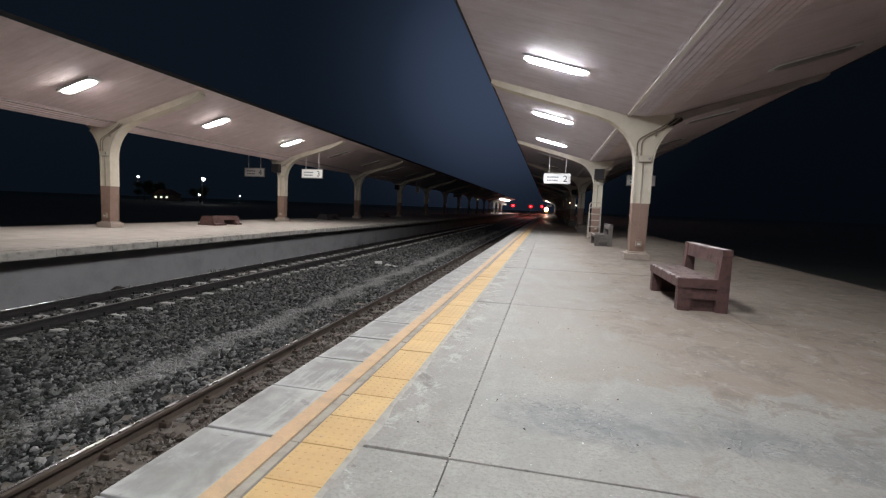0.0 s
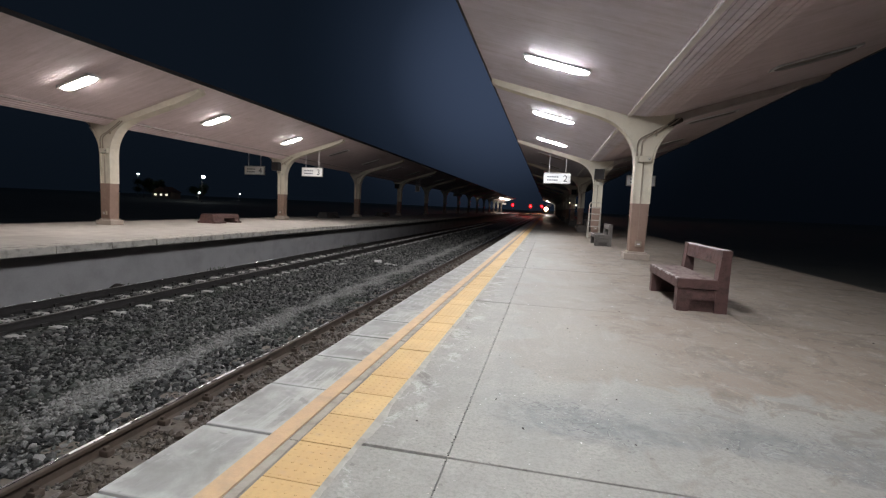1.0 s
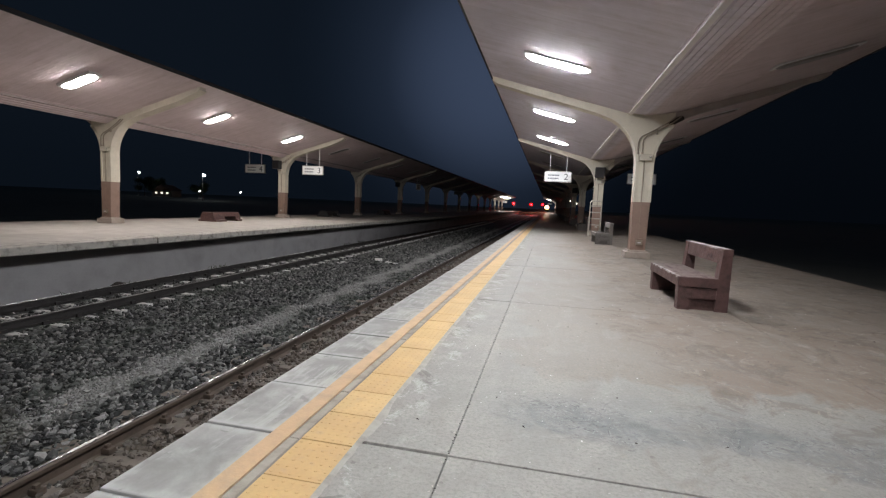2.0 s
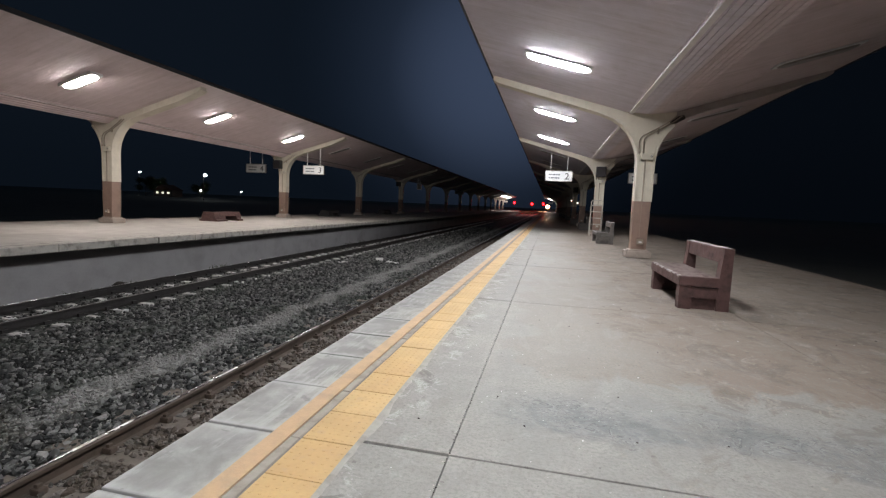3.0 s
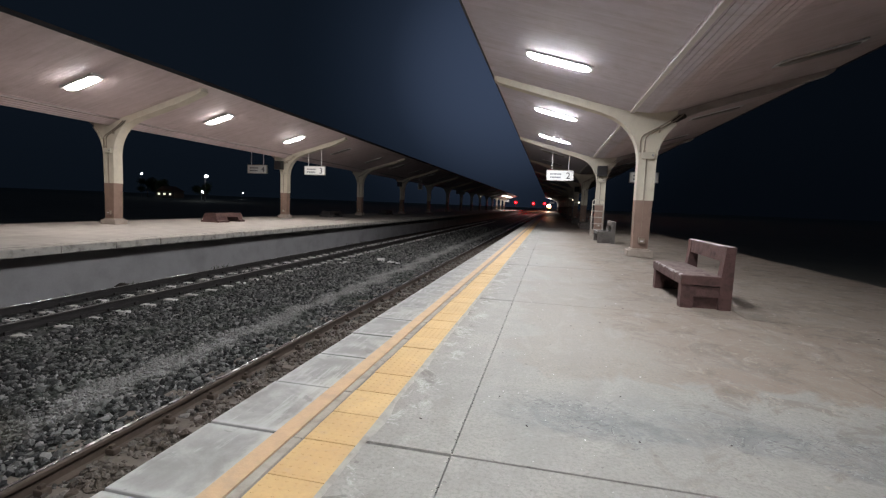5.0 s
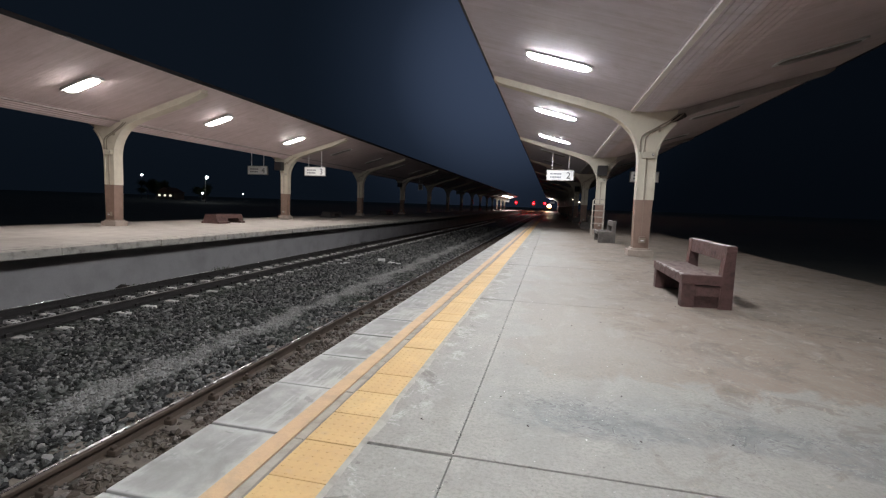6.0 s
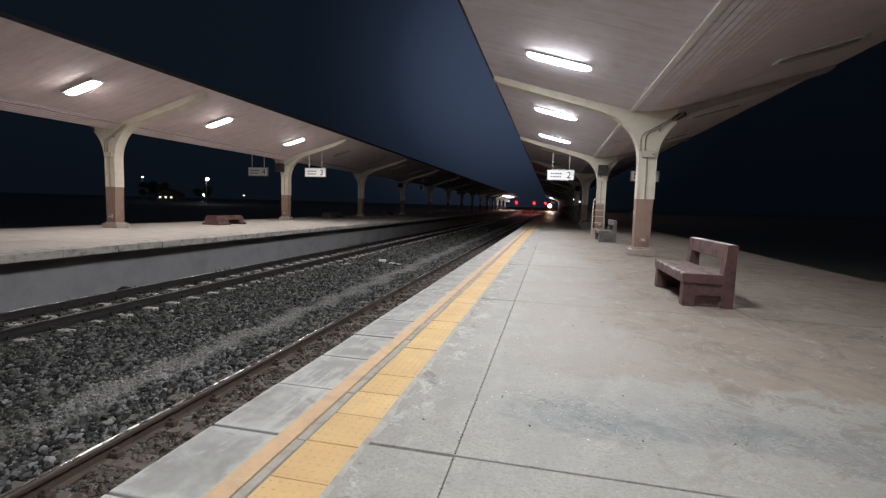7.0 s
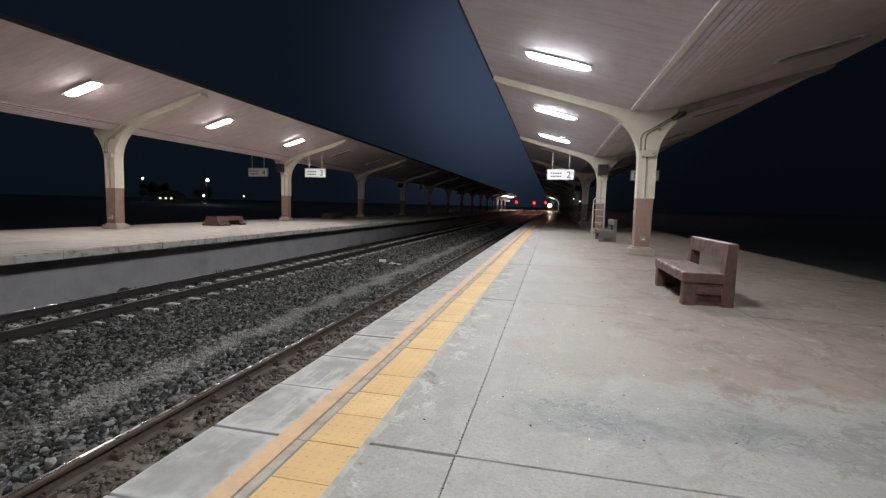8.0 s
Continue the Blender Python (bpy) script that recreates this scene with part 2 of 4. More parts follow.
def ceiling_paint():
    k = Nodes("ceiling_paint")
    big, mid = k.noise(0.5, 6, 0.65, 0.5), k.noise(3, 5, 0.65)
    run = k.noise(1.0, 5, 0.7, 0, k.stretch(0.8, 9, 0.8))
    c = k.mix(k.span(mid, 0.3, 0.75), (0.69, 0.64, 0.705), (0.62, 0.565, 0.615))
    c = k.mix(k.span(run, 0.45, 0.75, 0, 0.45), c, (0.43, 0.375, 0.365))
    c = k.mix(k.span(big, 0.55, 0.72, 0, 0.45), c, (0.34, 0.285, 0.265))
    c = k.mix(k.math("MULTIPLY", k.island(), 0.16), c, (0.43, 0.38, 0.38))
    # lens glare is in the near wing's lilac; wings away from our track are browner
    x, y, z = k.axes()
    glare_free = k.math("MAXIMUM", k.span(x, 2.1, 2.3), k.span(x, -9.0, -8.0, 1, 0))
    c = k.mix(k.math("MULTIPLY", glare_free, 0.8), c, (0.96, 0.84, 0.76), "MULTIPLY")
    return k.done(c, 0.7, 0, k.math("ADD", mid, run), 0.15, 0.004)


M_PLAT, M_FAR, M_COPE, M_TACT = platform_concrete(), far_concrete(), coping_concrete(), tactile_paint()
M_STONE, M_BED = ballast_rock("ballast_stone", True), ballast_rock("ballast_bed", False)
M_CEIL = ceiling_paint()
M_CREAM = worn("cream_paint", (0.66, 0.605, 0.50), (0.45, 0.40, 0.32), 0.6, coarse=2.5, amount=0.5)
M_BROWN = worn("brown_paint", (0.285, 0.19, 0.148), (0.18, 0.125, 0.10), 0.65, coarse=3)
M_PLINTH = worn("plinth_paint", (0.42, 0.35, 0.30), (0.24, 0.20, 0.17), 0.75, coarse=4)
M_BENCH = worn("bench_paint", (0.108, 0.056, 0.051), (0.038, 0.024, 0.022), 0.55, coarse=9, fine=30, amount=0.85, bump=0.8, size=0.012)
M_BENCHGREY = worn("weathered_bench", (0.135, 0.12, 0.11), (0.05, 0.045, 0.042), 0.75, coarse=6, bump=0.4)
# paler than the bench sides: wear, plus the light on upward faces
M_WORNLITTOP = worn("worn_lit_seat", (0.21, 0.155, 0.145), (0.07, 0.04, 0.036), 0.65, coarse=13, amount=0.95, bump=0.4)
M_WORNLITEDGE = worn("worn_lit_edge", (0.55, 0.51, 0.50), (0.14, 0.085, 0.075), 0.6, coarse=9, amount=0.9)
M_ARM = worn("arm_paint", (0.42, 0.365, 0.345), (0.29, 0.245, 0.225), 0.7, coarse=2)
M_GRIME = worn("grime", (0.05, 0.04, 0.035), (0.025, 0.02, 0.02), 0.95, coarse=9)
M_FASCIA = worn("fascia_paint", (0.028, 0.024, 0.025), (0.018, 0.016, 0.017), 0.8)
M_ROOF = worn("roof_sheet", (0.2, 0.18, 0.17), (0.1, 0.09, 0.08), 0.6)
M_WALL = worn("platform_wall", (0.345, 0.332, 0.335), (0.22, 0.212, 0.21), 0.85, coarse=0.9, amount=0.7)
M_EDGE = worn("slab_edge", (0.52, 0.485, 0.435), (0.14, 0.12, 0.105), 0.85, coarse=5.5, amount=0.85)
M_ORANGE = worn("orange_line", (0.51, 0.34, 0.195), (0.36, 0.275, 0.19), 0.65, coarse=7, fine=60, amount=0.85, bump=0.4)
M_GREYLINE = worn("grey_filler", (0.21, 0.195, 0.178), (0.11, 0.10, 0.09), 0.85, coarse=5)
M_MORTAR = worn("pale_mortar", (0.35, 0.335, 0.305), (0.20, 0.187, 0.165), 0.85, coarse=9, amount=0.8)
M_BAR = worn("mortar_bar", (0.325, 0.298, 0.256), (0.165, 0.145, 0.12), 0.8, coarse=7, fine=45, amount=0.75)
M_TRIM = worn("pale_trim", (0.82, 0.78, 0.77), (0.62, 0.58, 0.56), 0.6)
M_RUST = worn("rusty_rail", (0.072, 0.051, 0.038), (0.035, 0.026, 0.02), 0.75, 0.0, coarse=5)
# the other track's rust, with the shade on its sides put into the colour
M_SHADEDRAIL = worn("shaded_rail", (0.024, 0.0205, 0.019), (0.014, 0.012, 0.0115), 0.7, 0.0, coarse=5)
M_DULLSTEEL = worn("dull_rail_head", (0.16, 0.15, 0.14), (0.08, 0.072, 0.066), 0.5, 0.6, coarse=4, amount=0.6)
M_STEEL = worn("polished_rail", (0.72, 0.71, 0.70), (0.58, 0.57, 0.56), 0.29, 1.0, coarse=3, amount=0.2, bump=0.0)
M_SLEEPER = worn("sleeper_concrete", (0.52, 0.51, 0.49), (0.30, 0.29, 0.27), 0.85, coarse=5)
M_CONDUIT = worn("painted_conduit", (0.36, 0.30, 0.235), (0.22, 0.18, 0.14), 0.5)
M_BOX = worn("box_paint", (0.62, 0.58, 0.48), (0.42, 0.36, 0.28), 0.5)
M_BLACK = worn("dark_plastic", (0.035, 0.034, 0.034), (0.02, 0.02, 0.02), 0.5)
M_METAL = worn("grey_metal", (0.34, 0.33, 0.31), (0.20, 0.185, 0.165), 0.45, 0.7, coarse=4)
M_BATTEN = worn("fitting_enamel", (0.80, 0.79, 0.78), (0.32, 0.29, 0.27), 0.4)
M_DULLTUBE = worn("unlit_tube", (0.26, 0.24, 0.225), (0.15, 0.13, 0.12), 0.35)
M_SIGN = worn("sign_face", (0.80, 0.80, 0.79), (0.62, 0.61, 0.58), 0.45, coarse=2, amount=0.4, bump=0.05)
M_INK = worn("sign_ink", (0.035, 0.036, 0.045), (0.05, 0.05, 0.055), 0.5)
M_GREYINK = worn("faded_ink", (0.16, 0.165, 0.19), (0.25, 0.25, 0.27), 0.5)
M_OLDSLEEPER = worn("stained_sleeper", (0.145, 0.12, 0.10), (0.07, 0.056, 0.046), 0.85, coarse=7)
M_DARKBENCH = worn("dark_bench", (0.05, 0.046, 0.046), (0.03, 0.028, 0.028), 0.75, coarse=6)
M_LADDER = worn("ladder_paint", (0.52, 0.48, 0.42), (0.25, 0.19, 0.14), 0.55, 0.2, coarse=6)
M_SOIL = worn("night_soil", (0.29, 0.28, 0.235), (0.20, 0.22, 0.16), 0.95, coarse=0.4, fine=5)
M_LEAF = worn("leaf", (0.055, 0.095, 0.035), (0.085, 0.105, 0.04), 0.6, coarse=2)
M_WEED = worn("weed", (0.06, 0.085, 0.035), (0.10, 0.09, 0.045), 0.7, coarse=8)
M_BARK = worn("bark", (0.11, 0.085, 0.065), (0.06, 0.05, 0.04), 0.9, coarse=5)
M_HOUSE = worn("house_render", (0.22, 0.2, 0.18), (0.14, 0.13, 0.115), 0.8)
M_TILE = worn("roof_tile", (0.22, 0.11, 0.08), (0.13, 0.08, 0.06), 0.8)
M_LOCO = worn("loco_paint", (0.09, 0.10, 0.14), (0.05, 0.05, 0.06), 0.4)
M_LOCOYEL = worn("loco_stripe", (0.6, 0.42, 0.06), (0.4, 0.28, 0.06), 0.45)
M_GLASS = worn("dark_glass", (0.02, 0.022, 0.026), (0.03, 0.03, 0.032), 0.08, bump=0.02)
M_TUBE = shine("lit_tube", (0.945, 0.965, 1.005), TUBE_POWER)
M_TUBE_LEFT = shine("short_lit_tube", (1.01, 0.955, 0.925), LEFT_TUBE_POWER)
M_RED = shine("red_signal", (1.0, 0.00004, 0.00015), 600.0)
M_REDCORE = shine("red_signal_bulb", (1.0, 0.014, 0.02), 30.0)
M_HEAD = shine("headlamp", (1.0, 0.62, 0.34), 1100.0)
M_LAMPGLOW = shine("orange_lamp_glow", (1.0, 0.30, 0.10), 1.0)
M_STREET = shine("street_lamp_glass", (0.86, 0.93, 1.0), 45.0)
M_WINDOW = shine("lit_window", (1.0, 0.93, 0.75), 1.3)
M_PILOT = shine("pilot_lamp", (1.0, 0.9, 0.72), 5.0)


# ---- mesh helpers ----
def box(bm, x0, x1, y0, y1, z0, z1, bevel=0.0):
    m = Matrix.Translation(((x0 + x1) / 2, (y0 + y1) / 2, (z0 + z1) / 2)) @ Matrix.Diagonal((x1 - x0, y1 - y0, z1 - z0, 1))
    vs = bmesh.ops.create_cube(bm, size=1, matrix=m)["verts"]
    if bevel:
        es = list({e for v in vs for e in v.link_edges})
        bmesh.ops.bevel(bm, geom=es, offset=bevel, segments=2, affect="EDGES", profile=0.6)
    return bm


def solid(x0, x1, y0, y1, z0, z1, bevel=0.0):
    return box(bmesh.new(), x0, x1, y0, y1, z0, z1, bevel)


def prism(bm, outline, y0, y1):
    """An outline in x and z, pushed from y0 to y1."""
    a = [bm.verts.new((x, y0, z)) for x, z in outline]
    b = [bm.verts.new((x, y1, z)) for x, z in outline]
    bm.faces.new(a)
    bm.faces.new(b[::-1])
    for i in range(len(a)):
        j = (i + 1) % len(a)
        bm.faces.new((a[j], a[i], b[i], b[j]))
    bmesh.ops.recalc_face_normals(bm, faces=bm.faces)
    return bm


def tube(bm, points, radius, sides=8):
    """A round bar through the points; radius may be a list."""
    radii = radius if isinstance(radius, (list, tuple)) else [radius] * len(points)
    rings = []
    for i, p in enumerate(points):
        p = Vector(p)
        d = (Vector(points[min(i + 1, len(points) - 1)]) - Vector(points[max(i - 1, 0)])).normalized()
        side = d.cross(Vector((0, 0, 1)) if abs(d.z) < 0.9 else Vector((0, 1, 0))).normalized()
        up = side.cross(d)
        rings.append([bm.verts.new(p + radii[i] * (math.cos(k * math.tau / sides) * side + math.sin(k * math.tau / sides) * up)) for k in range(sides)])
    for a, b in zip(rings, rings[1:]):
        for k in range(sides):
            bm.faces.new((a[k], a[(k + 1) % sides], b[(k + 1) % sides], b[k]))
    bm.faces.new(rings[0][::-1])
    bm.faces.new(rings[-1])
    bmesh.ops.recalc_face_normals(bm, faces=bm.faces)
    return bm


def disc(bm, x, y, z, r, depth, axis="Y", sides=20, r2=None):
    turn = {"Y": pose(0, 0, 0, 90, 0, 0), "X": pose(0, 0, 0, 0, 90, 0), "Z": Matrix()}[axis]
    bmesh.ops.create_cone(bm, cap_ends=True, segments=sides, radius1=r, radius2=r if r2 is None else r2, depth=depth, matrix=Matrix.Translation((x, y, z)) @ turn)
    return bm


def mesh_of(name, bm, material, smooth=False):
    me = bpy.data.meshes.new(name)
    bm.to_mesh(me)
    bm.free()
    me.materials.append(material)
    if smooth:
        me.polygons.foreach_set("use_smooth", [True] * len(me.polygons))
    return me


def part(name, bm, material, parent=None, label="", smooth=False):
    ob = new(name, mesh_of(name, bm, material, smooth))
    if parent:
        ob.parent = parent
    if label:
        ob["label"] = label
    return ob


def base(name, label, category, group="", kind="", m=None):
    ob = tagged(new(name), label, category, group, kind)
    if m is not None:
        ob.matrix_basis = m
    return ob


def piece(name, me, parent, m):
    ob = new(name, me)
    ob.parent = parent
    ob.matrix_basis = m
    return ob


def raw(name, verts, faces, material):
    me = bpy.data.meshes.new(name)
    me.from_pydata(verts, [], faces)
    me.materials.append(material)
    me.update()
    return me


# ---- plan ----
BAY = 10.479                 # from column to column
EDGE, BACK = -1.557, 5.45    # our platform
EDGE_L, BACK_L = -9.237, -16.0
COL, COL_Y = 2.20, 12.33
COL_L, COL_LY = -14.32, 12.97
RAIL_TOP, BED = -0.85, -1.0
RAIL_N, RAIL_NN = -3.345, -2.275     # near track
RAIL_L, RAIL_LL = -7.50, -8.57       # track at the other platform
Y0, Y1 = -14.0, 156.0


def bend(y):
    """The tracks swing gently to the right beyond the platforms."""
    return 0.0107 * max(0.0, y - 150.0)


# ---- ground, track bed ----
tagged(part("ground", solid(-2500, 2500, -800, 4000, -1.9, -1.3), M_SOIL), "dark bare soil and grass around the station at night", "ground", kind="structure")

rng = np.random.default_rng(4)


def track_bed():
    xs = np.linspace(-9.75, -1.45, 76)
    ys = np.concatenate([np.arange(-8, 26, 0.11), np.arange(26, 60, 0.4), np.arange(60, 480, 4.0)])
    verts, faces = [], []
    for y in ys:
        for x in xs:
            h = 0.022 * noise.noise((x * 5, y * 5, 0)) + 0.03 * noise.noise((x * 0.9, y * 0.9, 3)) if y < 60 else 0
            h -= 0.16 * min(1.0, max(0.0, (-8.72 - x) / 0.35))
            verts.append((x + bend(y), y, BED + h))
    n = len(xs)
    for j in range(len(ys) - 1):
        for i in range(n - 1):
            faces.append((j * n + i, j * n + i + 1, (j + 1) * n + i + 1, (j + 1) * n + i))
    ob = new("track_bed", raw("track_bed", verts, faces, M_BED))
    return tagged(ob, "grey crushed stone track bed with a pale dusty strip", "track bed", kind="structure")


track_bed()


def ballast():
    ico = bmesh.new()
    bmesh.ops.create_icosphere(ico, subdivisions=1, radius=1)
    bv = np.array([v.co[:] for v in ico.verts])
    bf = np.array([[v.index for v in f.verts] for f in ico.faces])
    ico.free()
    spots = []
    for y0, y1, dens, lo, hi in ((-6, 1.4, 70, 0.025, 0.05), (1.4, 7, 720, 0.009, 0.039), (7, 14, 400, 0.014, 0.042), (14, 24, 150, 0.024, 0.05), (24, 45, 50, 0.035, 0.06)):
        count = int((y1 - y0) * 7.8 * dens)
        for _ in range(count):
            x, y = rng.uniform(-9.5, -1.7), rng.uniform(y0, y1)
            if min(abs(x - r) for r in (RAIL_N, RAIL_NN)) < 0.07 or -0.09 < x - RAIL_L < 0.2 or -0.09 < x - RAIL_LL < 0.2:
                continue
            if (-7.36 < x < -6.97 or -8.42 < x < -8.02) and rng.random() < 0.6:
                continue
            if x < -8.72:
                continue
            if x > -3.84 and abs((y - 3.46) / 0.5625 - round((y - 3.46) / 0.5625)) < 0.2 and rng.random() < 0.55:
                continue
            if x < -6.9 and rng.random() < 0.35:
                continue
            if abs(x + 4.42 + 0.35 * noise.noise((x, y * 0.7, 9))) < 0.26 and rng.random() < 0.5:
                continue
            spots.append((x, y, lo + (hi - lo) * rng.random() ** 1.6))
    for _ in range(11000):
        y = rng.uniform(1.4, 18)
        spots.append((-4.42 - 0.35 * noise.noise((-4.4, y * 0.7, 9)) + rng.normal(0, 0.12), y, rng.uniform(0.008, 0.02)))
    n = len(spots)
    s = np.array(spots)
    shape = 1 + 0.33 * rng.standard_normal((n, len(bv), 1)).clip(-1.4, 1.4)
    v = bv[None] * shape * s[:, None, 2:3] * rng.uniform(0.55, 1.3, (n, 1, 3))
    a = rng.uniform(0, math.tau, n)
    ca, sa = np.cos(a)[:, None], np.sin(a)[:, None]
    x, y = v[:, :, 0] * ca - v[:, :, 1] * sa, v[:, :, 0] * sa + v[:, :, 1] * ca
    v = np.stack([x + s[:, None, 0], y + s[:, None, 1], v[:, :, 2] * 0.8 + BED + 0.012 + rng.uniform(-0.005, 0.03, (n, 1))], 2).reshape(-1, 3)
    f = (bf[None] + (np.arange(n) * len(bv))[:, None, None]).reshape(-1, 3)
    ob = new("ballast_stones", raw("ballast_stones", v.tolist(), f.tolist(), M_STONE))
    tagged(ob, "loose dark grey crushed stone ballast between the rails", "ballast", kind="stuff")


ballast()


def rail(x, flank, head):
    """One running rail: foot, web and head, with a polished top."""
    ys = [-20, 60, 140] + list(range(150, 481, 15))
    section = [(-0.062, -0.15), (0.062, -0.15), (0.062, -0.137), (0.012, -0.12), (0.012, -0.045), (0.034, -0.035), (0.036, -0.006), (0.03, 0.0),
               (-0.03, 0.0), (-0.036, -0.006), (-0.034, -0.035), (-0.012, -0.045), (-0.012, -0.12), (-0.062, -0.137)]
    top = base("rail", "rusty steel running rail with a polished head", "rail", "rails", "structure")

    def sweep(sec):
        bm = bmesh.new()
        rings = [[bm.verts.new((x + bend(y) + u, y, RAIL_TOP + w)) for u, w in sec] for y in ys]
        for a, b in zip(rings, rings[1:]):
            for i in range(len(sec)):
                j = (i + 1) % len(sec)
                bm.faces.new((a[i], a[j], b[j], b[i]))
        bm.faces.new(rings[0])
        bm.faces.new(rings[-1])
        bmesh.ops.recalc_face_normals(bm, faces=bm.faces)
        return bm

    part("rail_body", sweep(section), flank, top)
    part("running_surface", sweep([(-0.026, 0.0), (0.006, 0.0), (0.001, 0.0016), (-0.01, 0.0022), (-0.022, 0.0014)]), head, top, "steel running surface worn by wheels")


for x, flank, head in ((RAIL_N, M_RUST, M_STEEL), (RAIL_NN, M_RUST, M_STEEL), (RAIL_L, M_SHADEDRAIL, M_DULLSTEEL), (RAIL_LL, M_SHADEDRAIL, M_STEEL)):
    rail(x, flank, head)


def sleepers():
    """Concrete sleepers whose ends and rail seats stand clear of the stones."""
    mid = (RAIL_L + RAIL_LL) / 2
    bm = solid(-1.02, 1.02, -0.11, 0.11, -0.2, -0.035, 0.012)
    for u0, u1 in ((0.75, 0.985), (-0.27, -0.06)):
        box(bm, u0, u1, -0.066, 0.066, -0.06, 0.03, 0.012)
    me = mesh_of("sleeper", bm, M_SLEEPER)
    clip_me = mesh_of("rail_clip", solid(-0.02, 0.02, -0.05, 0.05, 0.0, 0.055, 0.006), M_SHADEDRAIL)
    for k in range(110):
        y = 3.92 + 0.537 * k
        m = pose(mid + rng.uniform(-0.03, 0.03), y + rng.uniform(-0.02, 0.02), BED + 0.005, 0, 0, rng.uniform(-1.5, 1.5))
        ob = tagged(new("sleeper", me), "pale concrete sleeper half buried in ballast", "sleeper", "sleepers")
        ob.matrix_basis = m
        if k < 40:
            for u in (0.62, -0.45):
                piece("rail_clip", clip_me, ob, pose(u, 0, 0))
    mid = (RAIL_N + RAIL_NN) / 2
    old = mesh_of("sleeper", solid(-1.0, 1.0, -0.11, 0.11, -0.2, 0.012, 0.014), M_OLDSLEEPER)
    bolt = bmesh.new()
    box(bolt, 0.03, 0.115, -0.035, 0.035, 0.0, 0.05, 0.012)
    box(bolt, 0.05, 0.085, -0.02, 0.02, 0.045, 0.075, 0.006)
    bolt_me = mesh_of("rail_clip", bolt, M_RUST)
    for k in range(-24, 80):
        ob = tagged(new("sleeper", old), "stained old concrete sleeper sunk in ballast", "sleeper", "sleepers")
        ob.matrix_basis = pose(mid + rng.uniform(-0.02, 0.02), 3.46 + 0.5625 * k + rng.uniform(-0.015, 0.015), BED + 0.01, 0, 0, rng.uniform(-1, 1))
        if -8 < k < 40:
            piece("rail_clip", bolt_me, ob, pose(RAIL_N - mid, 0, 0.012))


sleepers()


# ---- canopies ----
def under(u, reach, valley=3.44):
    """Height of the canopy's underside at u metres from the columns' line."""
    u = abs(u)
    return valley + (3.49 - valley) * u / 0.5 if u < 0.5 else 3.49 + (4.41 - 3.49) * (u - 0.5) / (reach - 0.5)


def canopy(x, west, east, number, valley, trim_side, arm, batten):
    """A butterfly roof: narrow boards along the valley, boards laid across the wings, roof sheet above, fascias and a pale batten."""
    verts, faces = [], []

    def board(u0, u1, y0, y1):
        z0, z1 = [under(u, arm[0] if u < 0 else arm[1], valley) for u in (u0, u1)]
        n = len(verts)
        verts.extend(((x + u0, y0, z0), (x + u1, y0, z1), (x + u1, y1, z1), (x + u0, y1, z0),
                      (x + u0, y0, z0 + 0.03), (x + u1, y0, z1 + 0.03), (x + u1, y1, z1 + 0.03), (x + u0, y1, z0 + 0.03)))
        faces.extend(tuple(n + i for i in q) for q in ((0, 3, 2, 1), (4, 5, 6, 7), (0, 1, 5, 4), (1, 2, 6, 5), (2, 3, 7, 6), (3, 0, 4, 7)))

    for i in range(11):
        u = -0.5 + i / 11
        board(u + 0.0055, u + 1 / 11 - 0.0055, Y0, Y1)
    y = Y0
    while y < Y1:
        w = 0.1 if y < 60 else 0.5
        board(-west, -0.502, y + 0.0016, y + w - 0.0016)
        board(0.502, east, y + 0.0016, y + w - 0.0016)
        y += w
    ceiling = new("ceiling_%d" % number, raw("ceiling_%d" % number, verts, faces, M_CEIL))
    tagged(ceiling, "brownish painted board soffit of a platform canopy", "ceiling", kind="structure")
    rim = [under(r, a, valley) for r, a in ((west, arm[0]), (east, arm[1]))]
    outline = [(x - west, rim[0] + 0.031), (x - 0.5, 3.522), (x, valley + 0.032), (x + 0.5, 3.522), (x + east, rim[1] + 0.031), (x + east, rim[1] + 0.08), (x, 3.64), (x - west, rim[0] + 0.08)]
    roof = tagged(part("roof_%d" % number, prism(bmesh.new(), outline, Y0, Y1), M_ROOF), "butterfly canopy roof folded down to a middle gutter", "roof", kind="structure")
    for s, r, top in ((-1, west, rim[0]), (1, east, rim[1])):
        a = x + s * r
        part("fascia", solid(min(a, a + s * 0.035), max(a, a + s * 0.035), Y0, Y1, top - 0.015, top + 0.09), M_FASCIA, roof, "dark brown fascia board")
    z = under(0.42, 3.8, valley) - 0.012
    u = trim_side * 0.42
    part("trim_batten", solid(x + u - 0.045, x + u + 0.045, Y0, Y1, z - 0.022, z + 0.02), batten, roof, "pale painted batten")
    return roof


canopy(COL, 3.81, 3.75, 1, 3.44, -1, (3.81, 3.75), M_TRIM)
canopy(COL_L, 3.6, 3.8, 2, 3.24, 1, (3.6, 3.6), M_ARM)


def haunch(r):
    """Lower curve of an arm, from the shaft out to the tip."""
    return [(0.2, 1.372), (0.203, 2.30), (0.225, 2.50), (0.27, 2.68), (0.34, 2.84), (0.45, 3.02), (0.60, 3.18), (0.82, 3.33), (1.15, 3.465), (1.9, 3.69), (2.8, 3.95), (r - 0.12, 4.225), (r - 0.02, 4.30)]


